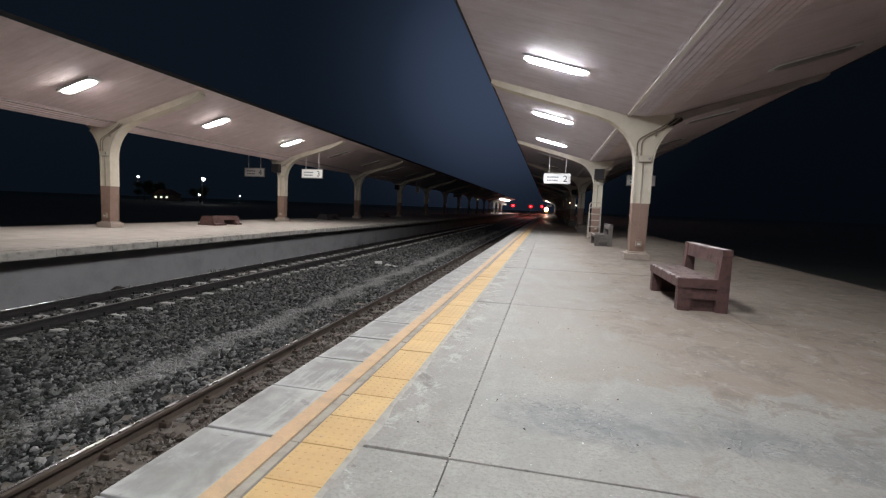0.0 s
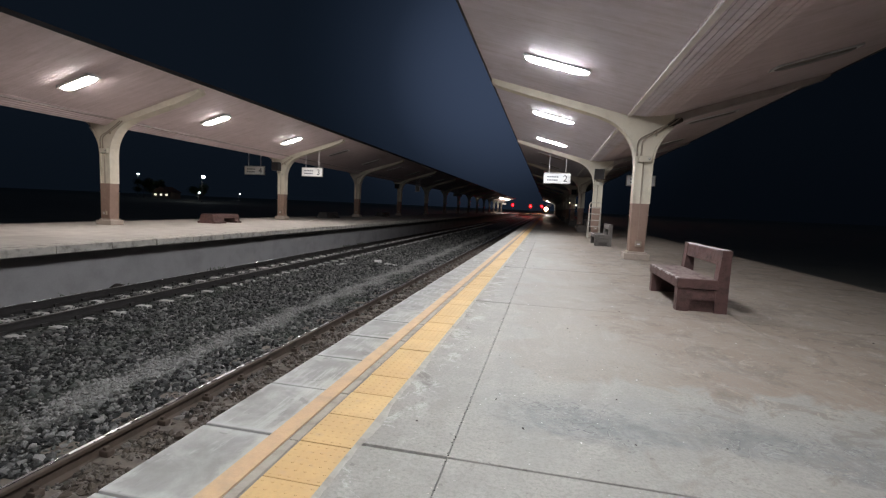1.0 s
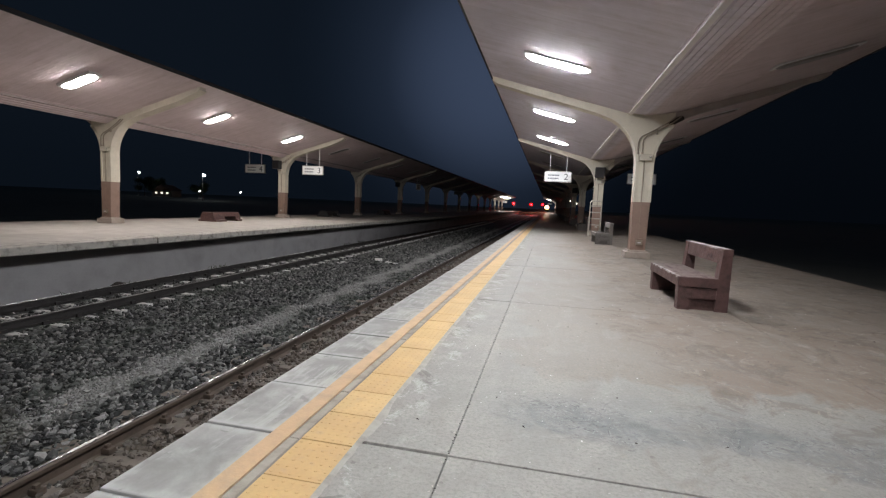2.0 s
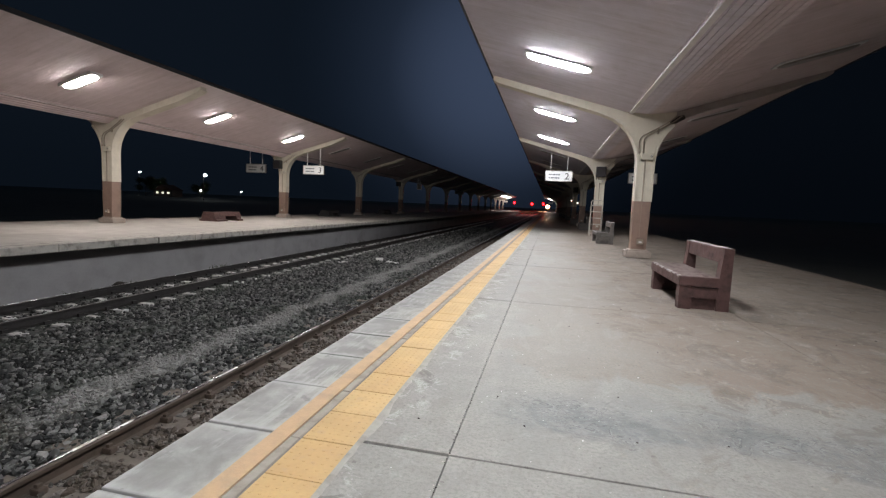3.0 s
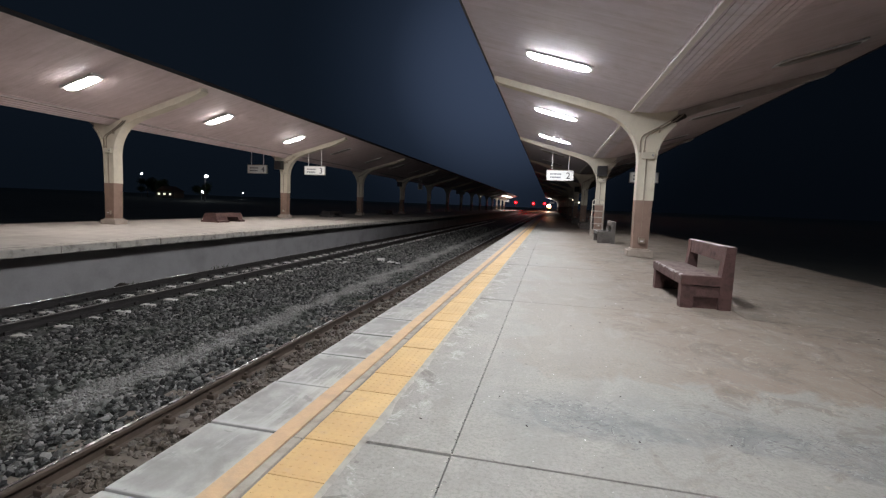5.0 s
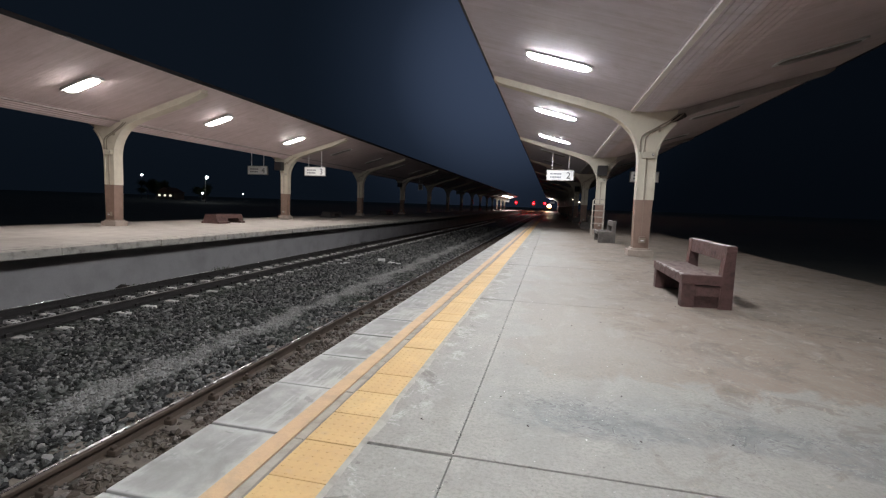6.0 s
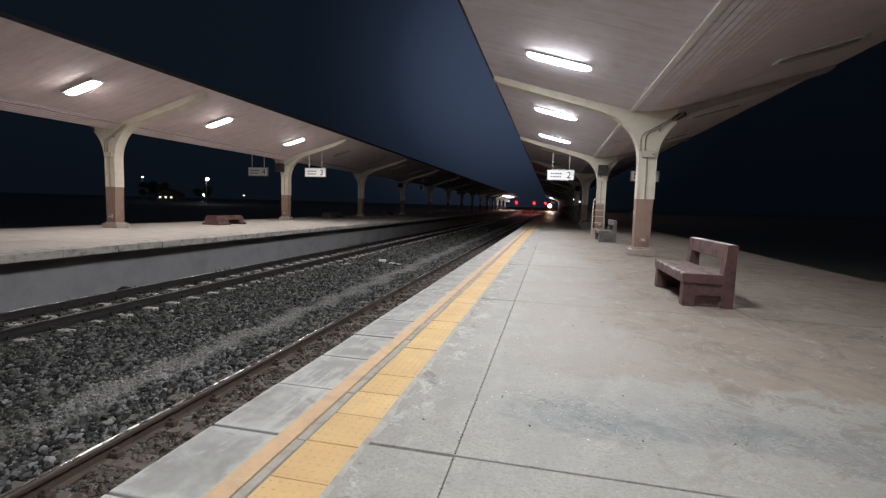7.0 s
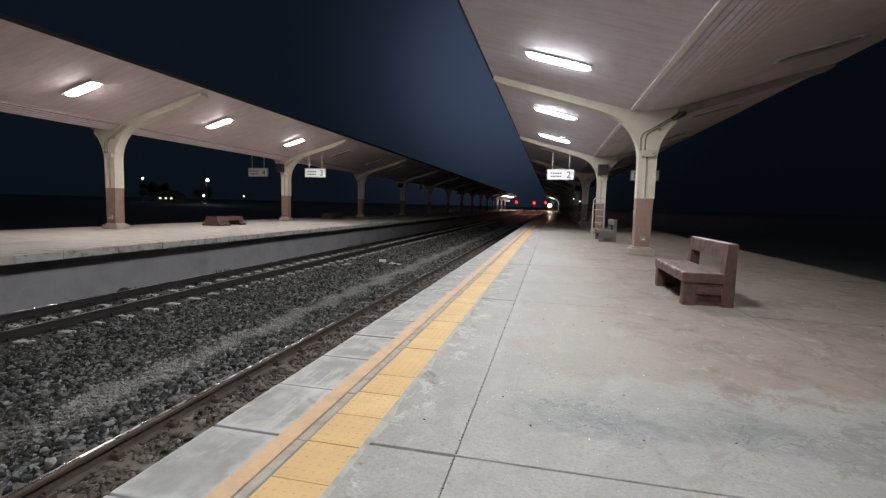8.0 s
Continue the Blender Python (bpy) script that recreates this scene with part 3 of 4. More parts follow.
def column(west, east, inner):
    """A painted concrete column with two curved arms; inner: the side of its cream arm (-1 or 1), the other arm is painted like the soffit."""
    top = base("platform_column", "cream and brown painted concrete column with curved canopy arms", "column", "canopy columns")
    reach = {-1: west, 1: east}
    cream, plain = haunch(reach[inner]), haunch(reach[-inner])
    cut = 7
    core = [(inner * 0.19, 1.372)] + [(inner * (u - 0.02), z + 0.03) for u, z in cream[1:]] + [(inner * (reach[inner] - 0.02), 4.425), (inner * 0.5, 3.505), (0, 3.45), (-inner * 0.5, 3.505)] \
        + [(-inner * 0.60, 3.50)] + [(-inner * (u - 0.02), z + 0.03) for u, z in plain[cut - 1:0:-1]] + [(-inner * 0.19, 1.372)]
    part("bracket", prism(bmesh.new(), core, -0.13, 0.13), M_CREAM, top, "cream painted curved bracket")
    arm = [(-inner * 0.60, 3.50)] + [(-inner * (u - 0.02), z + 0.03) for u, z in plain[cut - 1:]] + [(-inner * (reach[-inner] - 0.02), 4.425)]
    part("outer_arm", prism(bmesh.new(), arm, -0.11, 0.11), M_ARM, top, "brownish outer arm painted like the soffit")
    for side, curve, stop in ((inner, cream, len(cream)), (-inner, plain, cut)):
        curve = [(side * u, z) for u, z in curve][:stop]
        n = len(curve)
        inside = []
        for i in range(n):
            a, b = Vector(curve[max(i - 1, 0)]), Vector(curve[min(i + 1, n - 1)])
            d = (b - a).normalized()
            inside.append((curve[i][0] - side * d.y * 0.045, curve[i][1] + side * d.x * 0.045))
        bm = bmesh.new()
        for (a, b), (c, d) in zip(zip(curve, curve[1:]), zip(inside, inside[1:])):
            prism(bm, [a, b, d, c], -0.17, 0.17)
        bmesh.ops.remove_doubles(bm, verts=bm.verts, dist=0.0005)
        part("flange", bm, M_CREAM, top)
    part("shaft", prism(bmesh.new(), [(-0.192, 0.19), (0.155, 0.19), (0.186, 1.37), (-0.2, 1.37)], -0.17, 0.17), M_BROWN, top, "brown painted lower shaft")
    part("shaft_core", solid(-0.19, 0.19, -0.14, 0.14, 1.37, 2.35), M_CREAM, top)
    bm = solid(-0.31, 0.275, -0.25, 0.24, 0.0, 0.155, 0.014)
    box(bm, -0.235, 0.205, -0.2, 0.2, 0.15, 0.2, 0.012)
    part("plinth", bm, M_PLINTH, top, "chipped pinkish concrete plinth")
    part("conduit", tube(bmesh.new(), [(-0.02, -0.155, 0.45), (-0.02, -0.155, 2.36)], 0.016), M_CONDUIT, top, "thin painted conduit", True)
    jb = part("junction_box", solid(-0.14, 0.15, -0.23, -0.13, 2.36, 2.51, 0.012), M_BOX, top, "cream junction box")
    part("pilot_cover", disc(bmesh.new(), 0.10, -0.233, 2.44, 0.024, 0.012), M_BLACK, jb)
    part("pilot_lens", disc(bmesh.new(), 0.10, -0.241, 2.445, 0.012, 0.008), M_SIGN, jb, "small white pilot lens")
    for dx in (-0.165, -0.065):
        pts = [(dx - 0.02, -0.155, 2.51), (dx - 0.02, -0.155, 2.78), (dx, -0.155, 2.87), (dx + 0.06, -0.155, 2.94), (dx + 0.32, -0.155, 3.08), (dx + 0.62, -0.155, 3.27), (dx + 0.78, -0.155, 3.40)]
        part("upper_conduit", tube(bmesh.new(), pts, 0.015), M_CONDUIT, top, smooth=True)
        part("gland", tube(bmesh.new(), [(dx - 0.02, -0.155, 2.51), (dx - 0.02, -0.155, 2.57)], 0.026), M_CONDUIT, top)
    part("clamp", solid(0.20, 0.235, -0.18, -0.12, 2.98, 3.10, 0.006), M_CONDUIT, top)
    sb = part("socket_box", solid(-0.07, 0.07, -0.235, -0.168, 0.33, 0.46, 0.01), M_CONDUIT, top, "brown socket box")
    # pale strip puts the cover's white glint into paint
    part("socket_cover", solid(-0.035, 0.035, -0.243, -0.234, 0.375, 0.40, 0.004), M_TRIM, sb)
    part("socket_hood", prism(bmesh.new(), [(-0.08, 0.455), (0.08, 0.455), (0.06, 0.49), (-0.06, 0.49)], -0.25, -0.16), M_BROWN, sb)
    return top


proto = column(3.81, 3.75, -1)
proto.matrix_basis = pose(COL, COL_Y, 0)
for k in range(-2, 14):
    if k:
        copy_thing(proto, pose(COL, COL_Y + BAY * k, 0))
proto_l = column(3.6, 3.6, 1)
proto_l.matrix_basis = pose(COL_L, COL_LY, 0)
for k in range(-2, 14):
    if k:
        copy_thing(proto_l, pose(COL_L, COL_LY + BAY * k, 0))


def grime():
    bm = bmesh.new()
    r = random.Random(2)
    for i in range(5):
        m = Matrix.Translation((0.52 + 0.05 * i, -0.13 + r.uniform(-0.02, 0.02), 3.24 + 0.035 * i + r.uniform(-0.02, 0.02))) @ Matrix.Diagonal((0.07, 0.035, 0.06, 1))
        vs = bmesh.ops.create_icosphere(bm, subdivisions=2, radius=1, matrix=m)["verts"]
        for v in vs:
            v.co += Vector((r.gauss(0, 0.007), r.gauss(0, 0.004), r.gauss(0, 0.007)))
    part("grime_lump", bm, M_GRIME, proto, "dark grimy lump of dirt on the conduits")


grime()


def fitting(lit, glow=None, half=0.485, deep=0.03):
    """A fluorescent fitting: enamel tray, diffuser with rounded ends, end caps."""
    top = base("ceiling_light", "lit white fluorescent fitting under the canopy" if lit else "unlit dusty fluorescent fitting under the canopy", "light", "canopy lights")
    # added wide tray keeps light off the boards; diffuser widened for its glare
    part("tray", solid(-half - 0.18, half + 0.18, -0.18, 0.18, -deep, 0.0, 0.008), M_BATTEN, top)
    bm = bmesh.new()
    pts = [(sx * half + 0.145 * math.cos(a), 0.145 * math.sin(a)) for sx, a0 in ((1, -90), (-1, 90)) for a in [radians(a0 + 15 * i) for i in range(13)]]
    low, mid, high = [[bm.verts.new((x * q, y * q, z)) for x, y in pts] for q, z in ((0.86, -deep - 0.03), (0.96, -deep - 0.017), (1.0, -deep + 0.002))]
    bm.faces.new(low[::-1])
    for i in range(len(pts)):
        j = (i + 1) % len(pts)
        bm.faces.new((low[i], low[j], mid[j], mid[i]))
        bm.faces.new((mid[i], mid[j], high[j], high[i]))
    bmesh.ops.recalc_face_normals(bm, faces=bm.faces)
    part("diffuser", bm, glow if lit else M_DULLTUBE, top, "glowing white diffuser" if lit else "dull grey diffuser")
    for s in (-1, 1):
        part("end_cap", solid(s * (half + 0.18) - 0.014, s * (half + 0.18) + 0.014, -0.06, 0.06, -deep + 0.002, -0.002, 0.004), M_BATTEN, top)
    return top


lit, lit_far, dark = fitting(True, M_TUBE), fitting(True, M_TUBE_LEFT, 0.37, 0.075), fitting(False)
used = set()


def hang(thing, m):
    if thing in used:
        return copy_thing(thing, m)
    used.add(thing)
    thing.matrix_basis = m
    return thing


SLOPE = math.degrees(math.atan2(0.92, 3.31))
for k in range(-3, 27):
    y = 9.63 + BAY / 2 * k
    on = k in (-2, -1, 0, 1, 2, 25, 26)
    hang(lit if on else dark, pose(0.0, y, under(2.19, 3.81) - 0.004, 0, SLOPE, 0))
    if k < 14:
        hang(dark, pose(4.38, y, under(2.19, 3.75) - 0.004, 0, -SLOPE, 0))
    y = 10.22 + BAY / 2 * k
    # fitting -2 here is out of view, kept lit to brighten the floor
    on = k in (-2, 0, 1, 2, 22, 23, 24, 25, 26)
    hang(lit_far if on else dark, pose(-12.22, y, under(2.10, 3.6) - 0.004, 0, -SLOPE - 1, 0))


# ---- platforms ----
def platform_near():
    tagged(part("platform_body", solid(-1.22, BACK - 0.25, Y0, Y1, -1.3, -0.14), M_WALL), "rendered concrete body of the platform", "platform", kind="structure")
    slab = tagged(part("platform_slab", solid(-1.19, BACK - 0.02, Y0, Y1, -0.14, -0.064), M_GRIME), "concrete platform slab", "platform", kind="structure")
    tagged(part("filler_strip", solid(-1.197, -0.778, Y0, Y1, -0.064, -0.006), M_GREYLINE, slab, "grey mortar bed of the tactile strip"))
    tagged(part("painted_line", solid(-1.199, -1.107, Y0, Y1, -0.02, 0.003), M_ORANGE), "worn orange painted line beside the tactile strip", "line marking", kind="structure")
    return slab


slab = platform_near()


def platform_far():
    body = tagged(part("far_platform_wall", solid(BACK_L + 0.3, EDGE_L - 0.70, Y0, Y1 + 10, -1.3, -0.15), M_WALL), "grey rendered wall of the opposite platform", "platform", kind="structure")
    part("far_platform_slab", solid(BACK_L, EDGE_L - 0.62, Y0, Y1 + 10, -0.15, 0.0), M_FAR, body, "pale worn concrete surface")
    return body


far_body = platform_far()


# ---- benches ----
def bench(paint, seat_paint):
    """A concrete bench: two end frames, a plank seat and an open back with one thick rail."""
    top = base("platform_bench", "", "bench", "platform benches")
    L = 1.5
    for y in (0.0, L - 0.13):
        part("front_leg", solid(0.0, 0.14, y, y + 0.13, 0.0, 0.275, 0.006), paint, top)
        part("end_beam", solid(0.135, 0.42, y + 0.006, y + 0.124, 0.135, 0.262, 0.006), paint, top)
        part("end_web", solid(0.135, 0.42, y + 0.05, y + 0.10, 0.0, 0.14), paint, top)
        part("rear_post", prism(bmesh.new(), [(0.405, 0.0), (0.54, 0.0), (0.54, 0.35), (0.539, 0.722), (0.531, 0.733), (0.45, 0.733), (0.442, 0.722), (0.41, 0.35)], y - 0.006, y + 0.13), paint, top)
    for y in (0.0, L - 0.13):
        part("post_cap", solid(0.436, 0.5445, y - 0.011, y + 0.135, 0.652, 0.7335, 0.006), paint, top)
    part("seat", solid(-0.012, 0.425, -0.012, L + 0.012, 0.272, 0.384, 0.007), paint, top)
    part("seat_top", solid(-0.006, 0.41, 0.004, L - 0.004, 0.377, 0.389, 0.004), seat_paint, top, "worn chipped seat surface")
    part("back_rail", prism(bmesh.new(), [(0.438, 0.558), (0.534, 0.558), (0.534, 0.72), (0.526, 0.731), (0.452, 0.731), (0.444, 0.72)], 0.128, L - 0.128), paint, top)
    # rail top paled for wear, its sheen put into the colour too
    part("rail_top", solid(0.453, 0.528, 0.0, L, 0.728, 0.739, 0.004), M_WORNLITEDGE, top, "pale worn top edge with its sheen painted in")
    # paint flaked off in uneven runs along the front lip and the near corner
    r = random.Random(5)
    y = 0.02
    while y < L - 0.1:
        w = r.uniform(0.02, 0.13)
        part("flaked_lip", solid(-0.0145, 0.012 + r.uniform(0.0, 0.012), y, y + w, 0.379 - r.uniform(0.002, 0.012), 0.3915, 0.002), M_WORNLITEDGE, top, "bare pale concrete lip")
        y += w + r.uniform(0.015, 0.12)
    for i in range(7):
        u = r.uniform(0.02, 0.36)
        part("flaked_patch", solid(u, u + r.uniform(0.02, 0.05), (y0 := r.uniform(0.02, L - 0.3)), y0 + r.uniform(0.08, 0.28), 0.3885, 0.3905, 0.0008), M_BENCH, top, "remnant of maroon paint")
    return top


red = bench(M_BENCH, M_WORNLITTOP)
red["label"] = "maroon painted concrete bench with a chipped seat and back"
red.matrix_basis = pose(1.545, 5.90, 0)
grey = bench(M_BENCHGREY, M_BENCHGREY)
grey["label"] = "weathered grey concrete bench beside a ladder"
grey.matrix_basis = pose(1.60, 16.38, 0)
for k in range(2, 8):
    b = copy_thing(grey, pose(1.69, 5.9 + BAY * k, 0))
    b["label"] = "weathered grey concrete bench far along the platform"


def low_bench(paint):
    top = base("low_bench", "low maroon concrete block bench with an opening", "bench", "far platform benches")
    prof = [(-0.42, 0.0), (0.42, 0.0), (0.42, 0.07), (0.33, 0.09), (0.27, 0.31), (-0.27, 0.31), (-0.33, 0.09), (-0.42, 0.07)]
    part("block", prism(bmesh.new(), prof, 0.0, 0.66), paint, top)
    part("foot_block", prism(bmesh.new(), prof, 1.35, 1.65), paint, top)
    part("seat_slab", prism(bmesh.new(), [(-0.306, 0.205), (0.306, 0.205), (0.25, 0.375), (-0.25, 0.375)], 0.03, 1.62), paint, top)
    return top


low_bench(M_BENCH).matrix_basis = pose(-13.45, 16.45, 0)
for k in (1, 2):
    b = low_bench(M_DARKBENCH)
    b.matrix_basis = pose(-14.0, 17.1 + BAY * k, 0)
    b["label"] = "low dark grey concrete block bench with an opening"


# ---- signs, loudspeakers ----
def hanging_sign(digit, x, y, face=1):
    top = base("platform_sign", "white hanging platform sign with the number %s" % digit, "sign", "platform signs", m=pose(x, y, 0))
    part("panel", solid(-0.6, 0.6, -0.035, 0.035, 2.41, 2.86, 0.01), M_SIGN, top)
    fr = bmesh.new()
    for z in (2.405, 2.865):
        box(fr, -0.61, 0.61, -0.042, 0.042, z - 0.014, z + 0.014)
    for u in (-0.606, 0.606):
        box(fr, u - 0.012, u + 0.012, -0.042, 0.042, 2.39, 2.88)
    part("frame", fr, M_METAL, top, "thin grey metal frame")
    for u in (-0.38, 0.38):
        z = 3.75
        part("rod", tube(bmesh.new(), [(u, 0, 2.87), (u, 0, z)], 0.016), M_TRIM, top, "pale steel hanger rod")
    for z, u0, u1, inks in ((2.70, -0.46, 0.12, (0.09, 0.06, 0.12, 0.08, 0.09)), (2.55, -0.46, 0.1, (0.08, 0.1, 0.06, 0.12, 0.06))):
        bm = bmesh.new()
        u = u0
        for w in inks:
            box(bm, u, u + w, -0.0385, -0.0355, z - 0.03, z + 0.03)
            u += w + 0.018
        part("lettering", bm, M_GREYINK, top, "faded unreadable lettering")
    t = bpy.data.curves.new("digit", "FONT")
    t.body, t.size, t.extrude, t.align_x = digit, 0.42, 0.002, "CENTER"
    ob = new("digit", t)
    dg = bpy.context.evaluated_depsgraph_get()
    me = bpy.data.meshes.new_from_object(ob.evaluated_get(dg))
    bpy.data.objects.remove(ob)
    me.materials.clear()
    me.materials.append(M_INK)
    num = new("numeral", me)
    num.parent, num.matrix_basis = top, pose(0.37, -0.0385, 2.49, 90, 0, 0)
    num["label"] = "dark numeral"
    return top


hanging_sign("2", 0.345, COL_Y + BAY)
hanging_sign("1", 4.03, COL_Y + BAY)
hanging_sign("3", -12.55, COL_LY + BAY)
hanging_sign("4", -16.06, COL_LY + BAY)
hanging_sign("2", 0.345, COL_Y + 12 * BAY)
hanging_sign("3", -12.55, COL_LY + 12 * BAY)


def hanging_board(x, y, half, low, high):
    """A plain board on two pale rods, too far to read."""
    top = base("hanging_board", "small pale-framed board hanging from the canopy", "sign", "hanging boards", m=pose(x, y, 0))
    part("panel", solid(-half, half, -0.03, 0.03, low, high, 0.008), M_GREYLINE, top, "dull grey panel")
    for u in (-half - 0.02, half + 0.02):
        # white frame and rods hold the light they reflect in their paint
        part("frame_post", solid(u - 0.025, u + 0.025, -0.04, 0.04, low - 0.03, high + 0.03, 0.006), M_SIGN, top, "pale frame post")
    for z in (low - 0.018, high + 0.018):
        part("frame_rail", solid(-half + 0.006, half - 0.006, -0.036, 0.036, z - 0.018, z + 0.018), M_SIGN, top)
    for u in (-half * 0.7, half * 0.7):
        part("rod", tube(bmesh.new(), [(u, 0, high + 0.03), (u, 0, 3.78)], 0.018), M_TRIM, top, "pale steel hanger rod")


hanging_board(-12.5, COL_LY + 3 * BAY, 0.18, 2.45, 2.95)
hanging_board(-12.5, COL_LY + 5 * BAY, 0.6, 2.62, 3.0)


def loudspeaker(x, y):
    top = base("loudspeaker", "black loudspeaker box fixed to a column", "loudspeaker", "loudspeakers", m=pose(x, y, 0))
    part("cabinet", solid(-0.21, 0.21, -0.16, 0.12, 2.63, 3.08, 0.015), M_BLACK, top)
    part("grille", solid(-0.18, 0.18, -0.172, -0.158, 2.66, 3.05, 0.004), M_FASCIA, top, "dusty dark grille")
    part("wall_bracket", solid(-0.05, 0.05, 0.12, 0.2, 2.8, 2.9), M_METAL, top)
    return top


loudspeaker(2.19, COL_Y + BAY - 0.34)
loudspeaker(2.19, COL_Y + 3 * BAY - 0.34)
loudspeaker(-14.5, COL_LY + BAY - 0.34)
loudspeaker(-14.5, COL_LY + 3 * BAY - 0.34)


def ladder():
    top = base("step_ladder", "rusty cream metal ladder leaning on a column", "ladder", m=pose(2.0, 21.2, 0))
    for u in (-0.235, 0.235):
        part("stile", solid(u - 0.018, u + 0.018, -0.03, 0.03, 0.0, 1.47, 0.006), M_LADDER, top)
    for i in range(5):
        part("rung", solid(-0.222, 0.222, -0.022, 0.022, 0.22 + 0.27 * i, 0.26 + 0.27 * i, 0.005), M_LADDER, top)
    part("top_hoop", tube(bmesh.new(), [(-0.235, 0, 1.46), (-0.19, 0, 1.535), (0.19, 0, 1.535), (0.235, 0, 1.46)], 0.02), M_LADDER, top)
    part("tool_tray", solid(-0.215, 0.215, 0.0, 0.3, 1.03, 1.06, 0.006), M_LADDER, top)
    for u in (-0.235, 0.235):
        part("rear_stay", tube(bmesh.new(), [(u, 0.03, 1.40), (u, 0.55, 0.0)], 0.018), M_LADDER, top)
    return top


ladder()


# ---- signals, lamps, town, trees ----
def signal(x, y, z, ground):
    top = base("railway_signal", "red railway signal light on a dark post", "signal", "railway signals", m=pose(x, y, 0))
    part("post", tube(bmesh.new(), [(0, 0, ground), (0, 0, z + 0.3)], 0.07), M_METAL, top)
    head = part("signal_head", solid(-0.3, 0.3, -0.1, 0.15, z - 0.75, z + 0.4, 0.04), M_BLACK, top)
    # lens and bulb grow with distance, drawing the red glare as discs
    part("lens", disc(bmesh.new(), 0, -0.13, z, 0.11 + y * 0.0014, 0.05, sides=24), M_RED, head, "glowing red lens, enlarged for its glare")
    part("bulb", disc(bmesh.new(), 0, -0.17, z, 0.05 + y * 0.0008, 0.05, sides=16), M_REDCORE, head)
    hood = bmesh.new()
    disc(hood, 0, -0.05, z + 0.42, 0.2, 0.12)
    part("hood", hood, M_BLACK, head)
    part("foot", solid(-0.3, 0.3, -0.3, 0.3, ground - 0.1, ground + 0.25), M_WALL, top)
    return top


signal(-14.4, 200, 2.9, -1.3)
signal(-5.66, 160, 2.38, -1.0)
signal(-4.2, 345, 4.2, -1.0)


def pilot(x, y, z):
    top = base("bulkhead_lamp", "small lit bulkhead lamp on a column", "lamp", "bulkhead lamps", m=pose(x, y, z))
    part("back_plate", solid(-0.1, 0.1, 0.0, 0.03, -0.1, 0.1, 0.01), M_METAL, top)
    part("globe", disc(bmesh.new(), 0, -0.04, 0, 0.036, 0.06, r2=0.03), M_PILOT, top, "warm glowing globe")


for x, k, z in ((1.9, 3, 1.9), (1.86, 2, 1.55)):
    pilot(x, COL_Y + BAY * k - 0.21, z)
pilot(COL_L + 0.1, COL_LY + BAY * 8 - 0.21, 2.95)


def street_lamp(x, y, h, size):
    top = base("street_lamp", "lit street lamp on a thin post beyond the station", "street lamp", "street lamps", m=pose(x, y, -1.3))
    part("mast", tube(bmesh.new(), [(0, 0, 0), (0, 0, h), (0.5, -0.3, h + 0.3), (1.2, -0.7, h + 0.35)], [0.11, 0.07, 0.05, 0.05]), M_METAL, top)
    hd = part("lamp_head", solid(0.9, 1.7, -1.05, -0.5, h + 0.3, h + 0.46, 0.05), M_METAL, top)
    # round glass standing for the lamp's round glare
    globe = bmesh.new()
    bmesh.ops.create_uvsphere(globe, u_segments=16, v_segments=10, radius=size, matrix=Matrix.Translation((1.3, -0.78, h)))
    part("lamp_glass", globe, M_STREET, hd, "cold white glowing globe, sized for the glare", True)
    part("lamp_base", solid(-0.2, 0.2, -0.2, 0.2, 0, 0.5, 0.03), M_WALL, top)


street_lamp(-124.5, 150, 9.2, 0.5)
street_lamp(-214, 210, 12.4, 0.42)
street_lamp(-176.5, 209.9, 3.9, 0.36)
street_lamp(-222.6, 306.1, 4.8, 0.3)


def house(x, y, w, lit_count):
    top = base("house", "low far house with lit windows at night", "house", "far houses", m=pose(x, y, -1.3))
    part("wall", solid(-w / 2, w / 2, 0, 7, 0, 3.6), M_HOUSE, top)
    part("gable_roof", prism(bmesh.new(), [(-w / 2 - 0.6, 3.5), (w / 2 + 0.6, 3.5), (0, 6.4)], -0.6, 7.6), M_TILE, top)
    for i in range(lit_count):
        u = -w / 2 + (i + 0.7) * w / (lit_count + 0.4)
        win = part("window", solid(u - 0.75, u + 0.75, -0.08, 0.0, 1.5, 2.6), M_TRIM, top)
        part("pane", solid(u - 0.66, u + 0.66, -0.1, -0.07, 1.6, 2.5), M_WINDOW, win, "warm lit pane")


house(-203, 214, 12, 3)


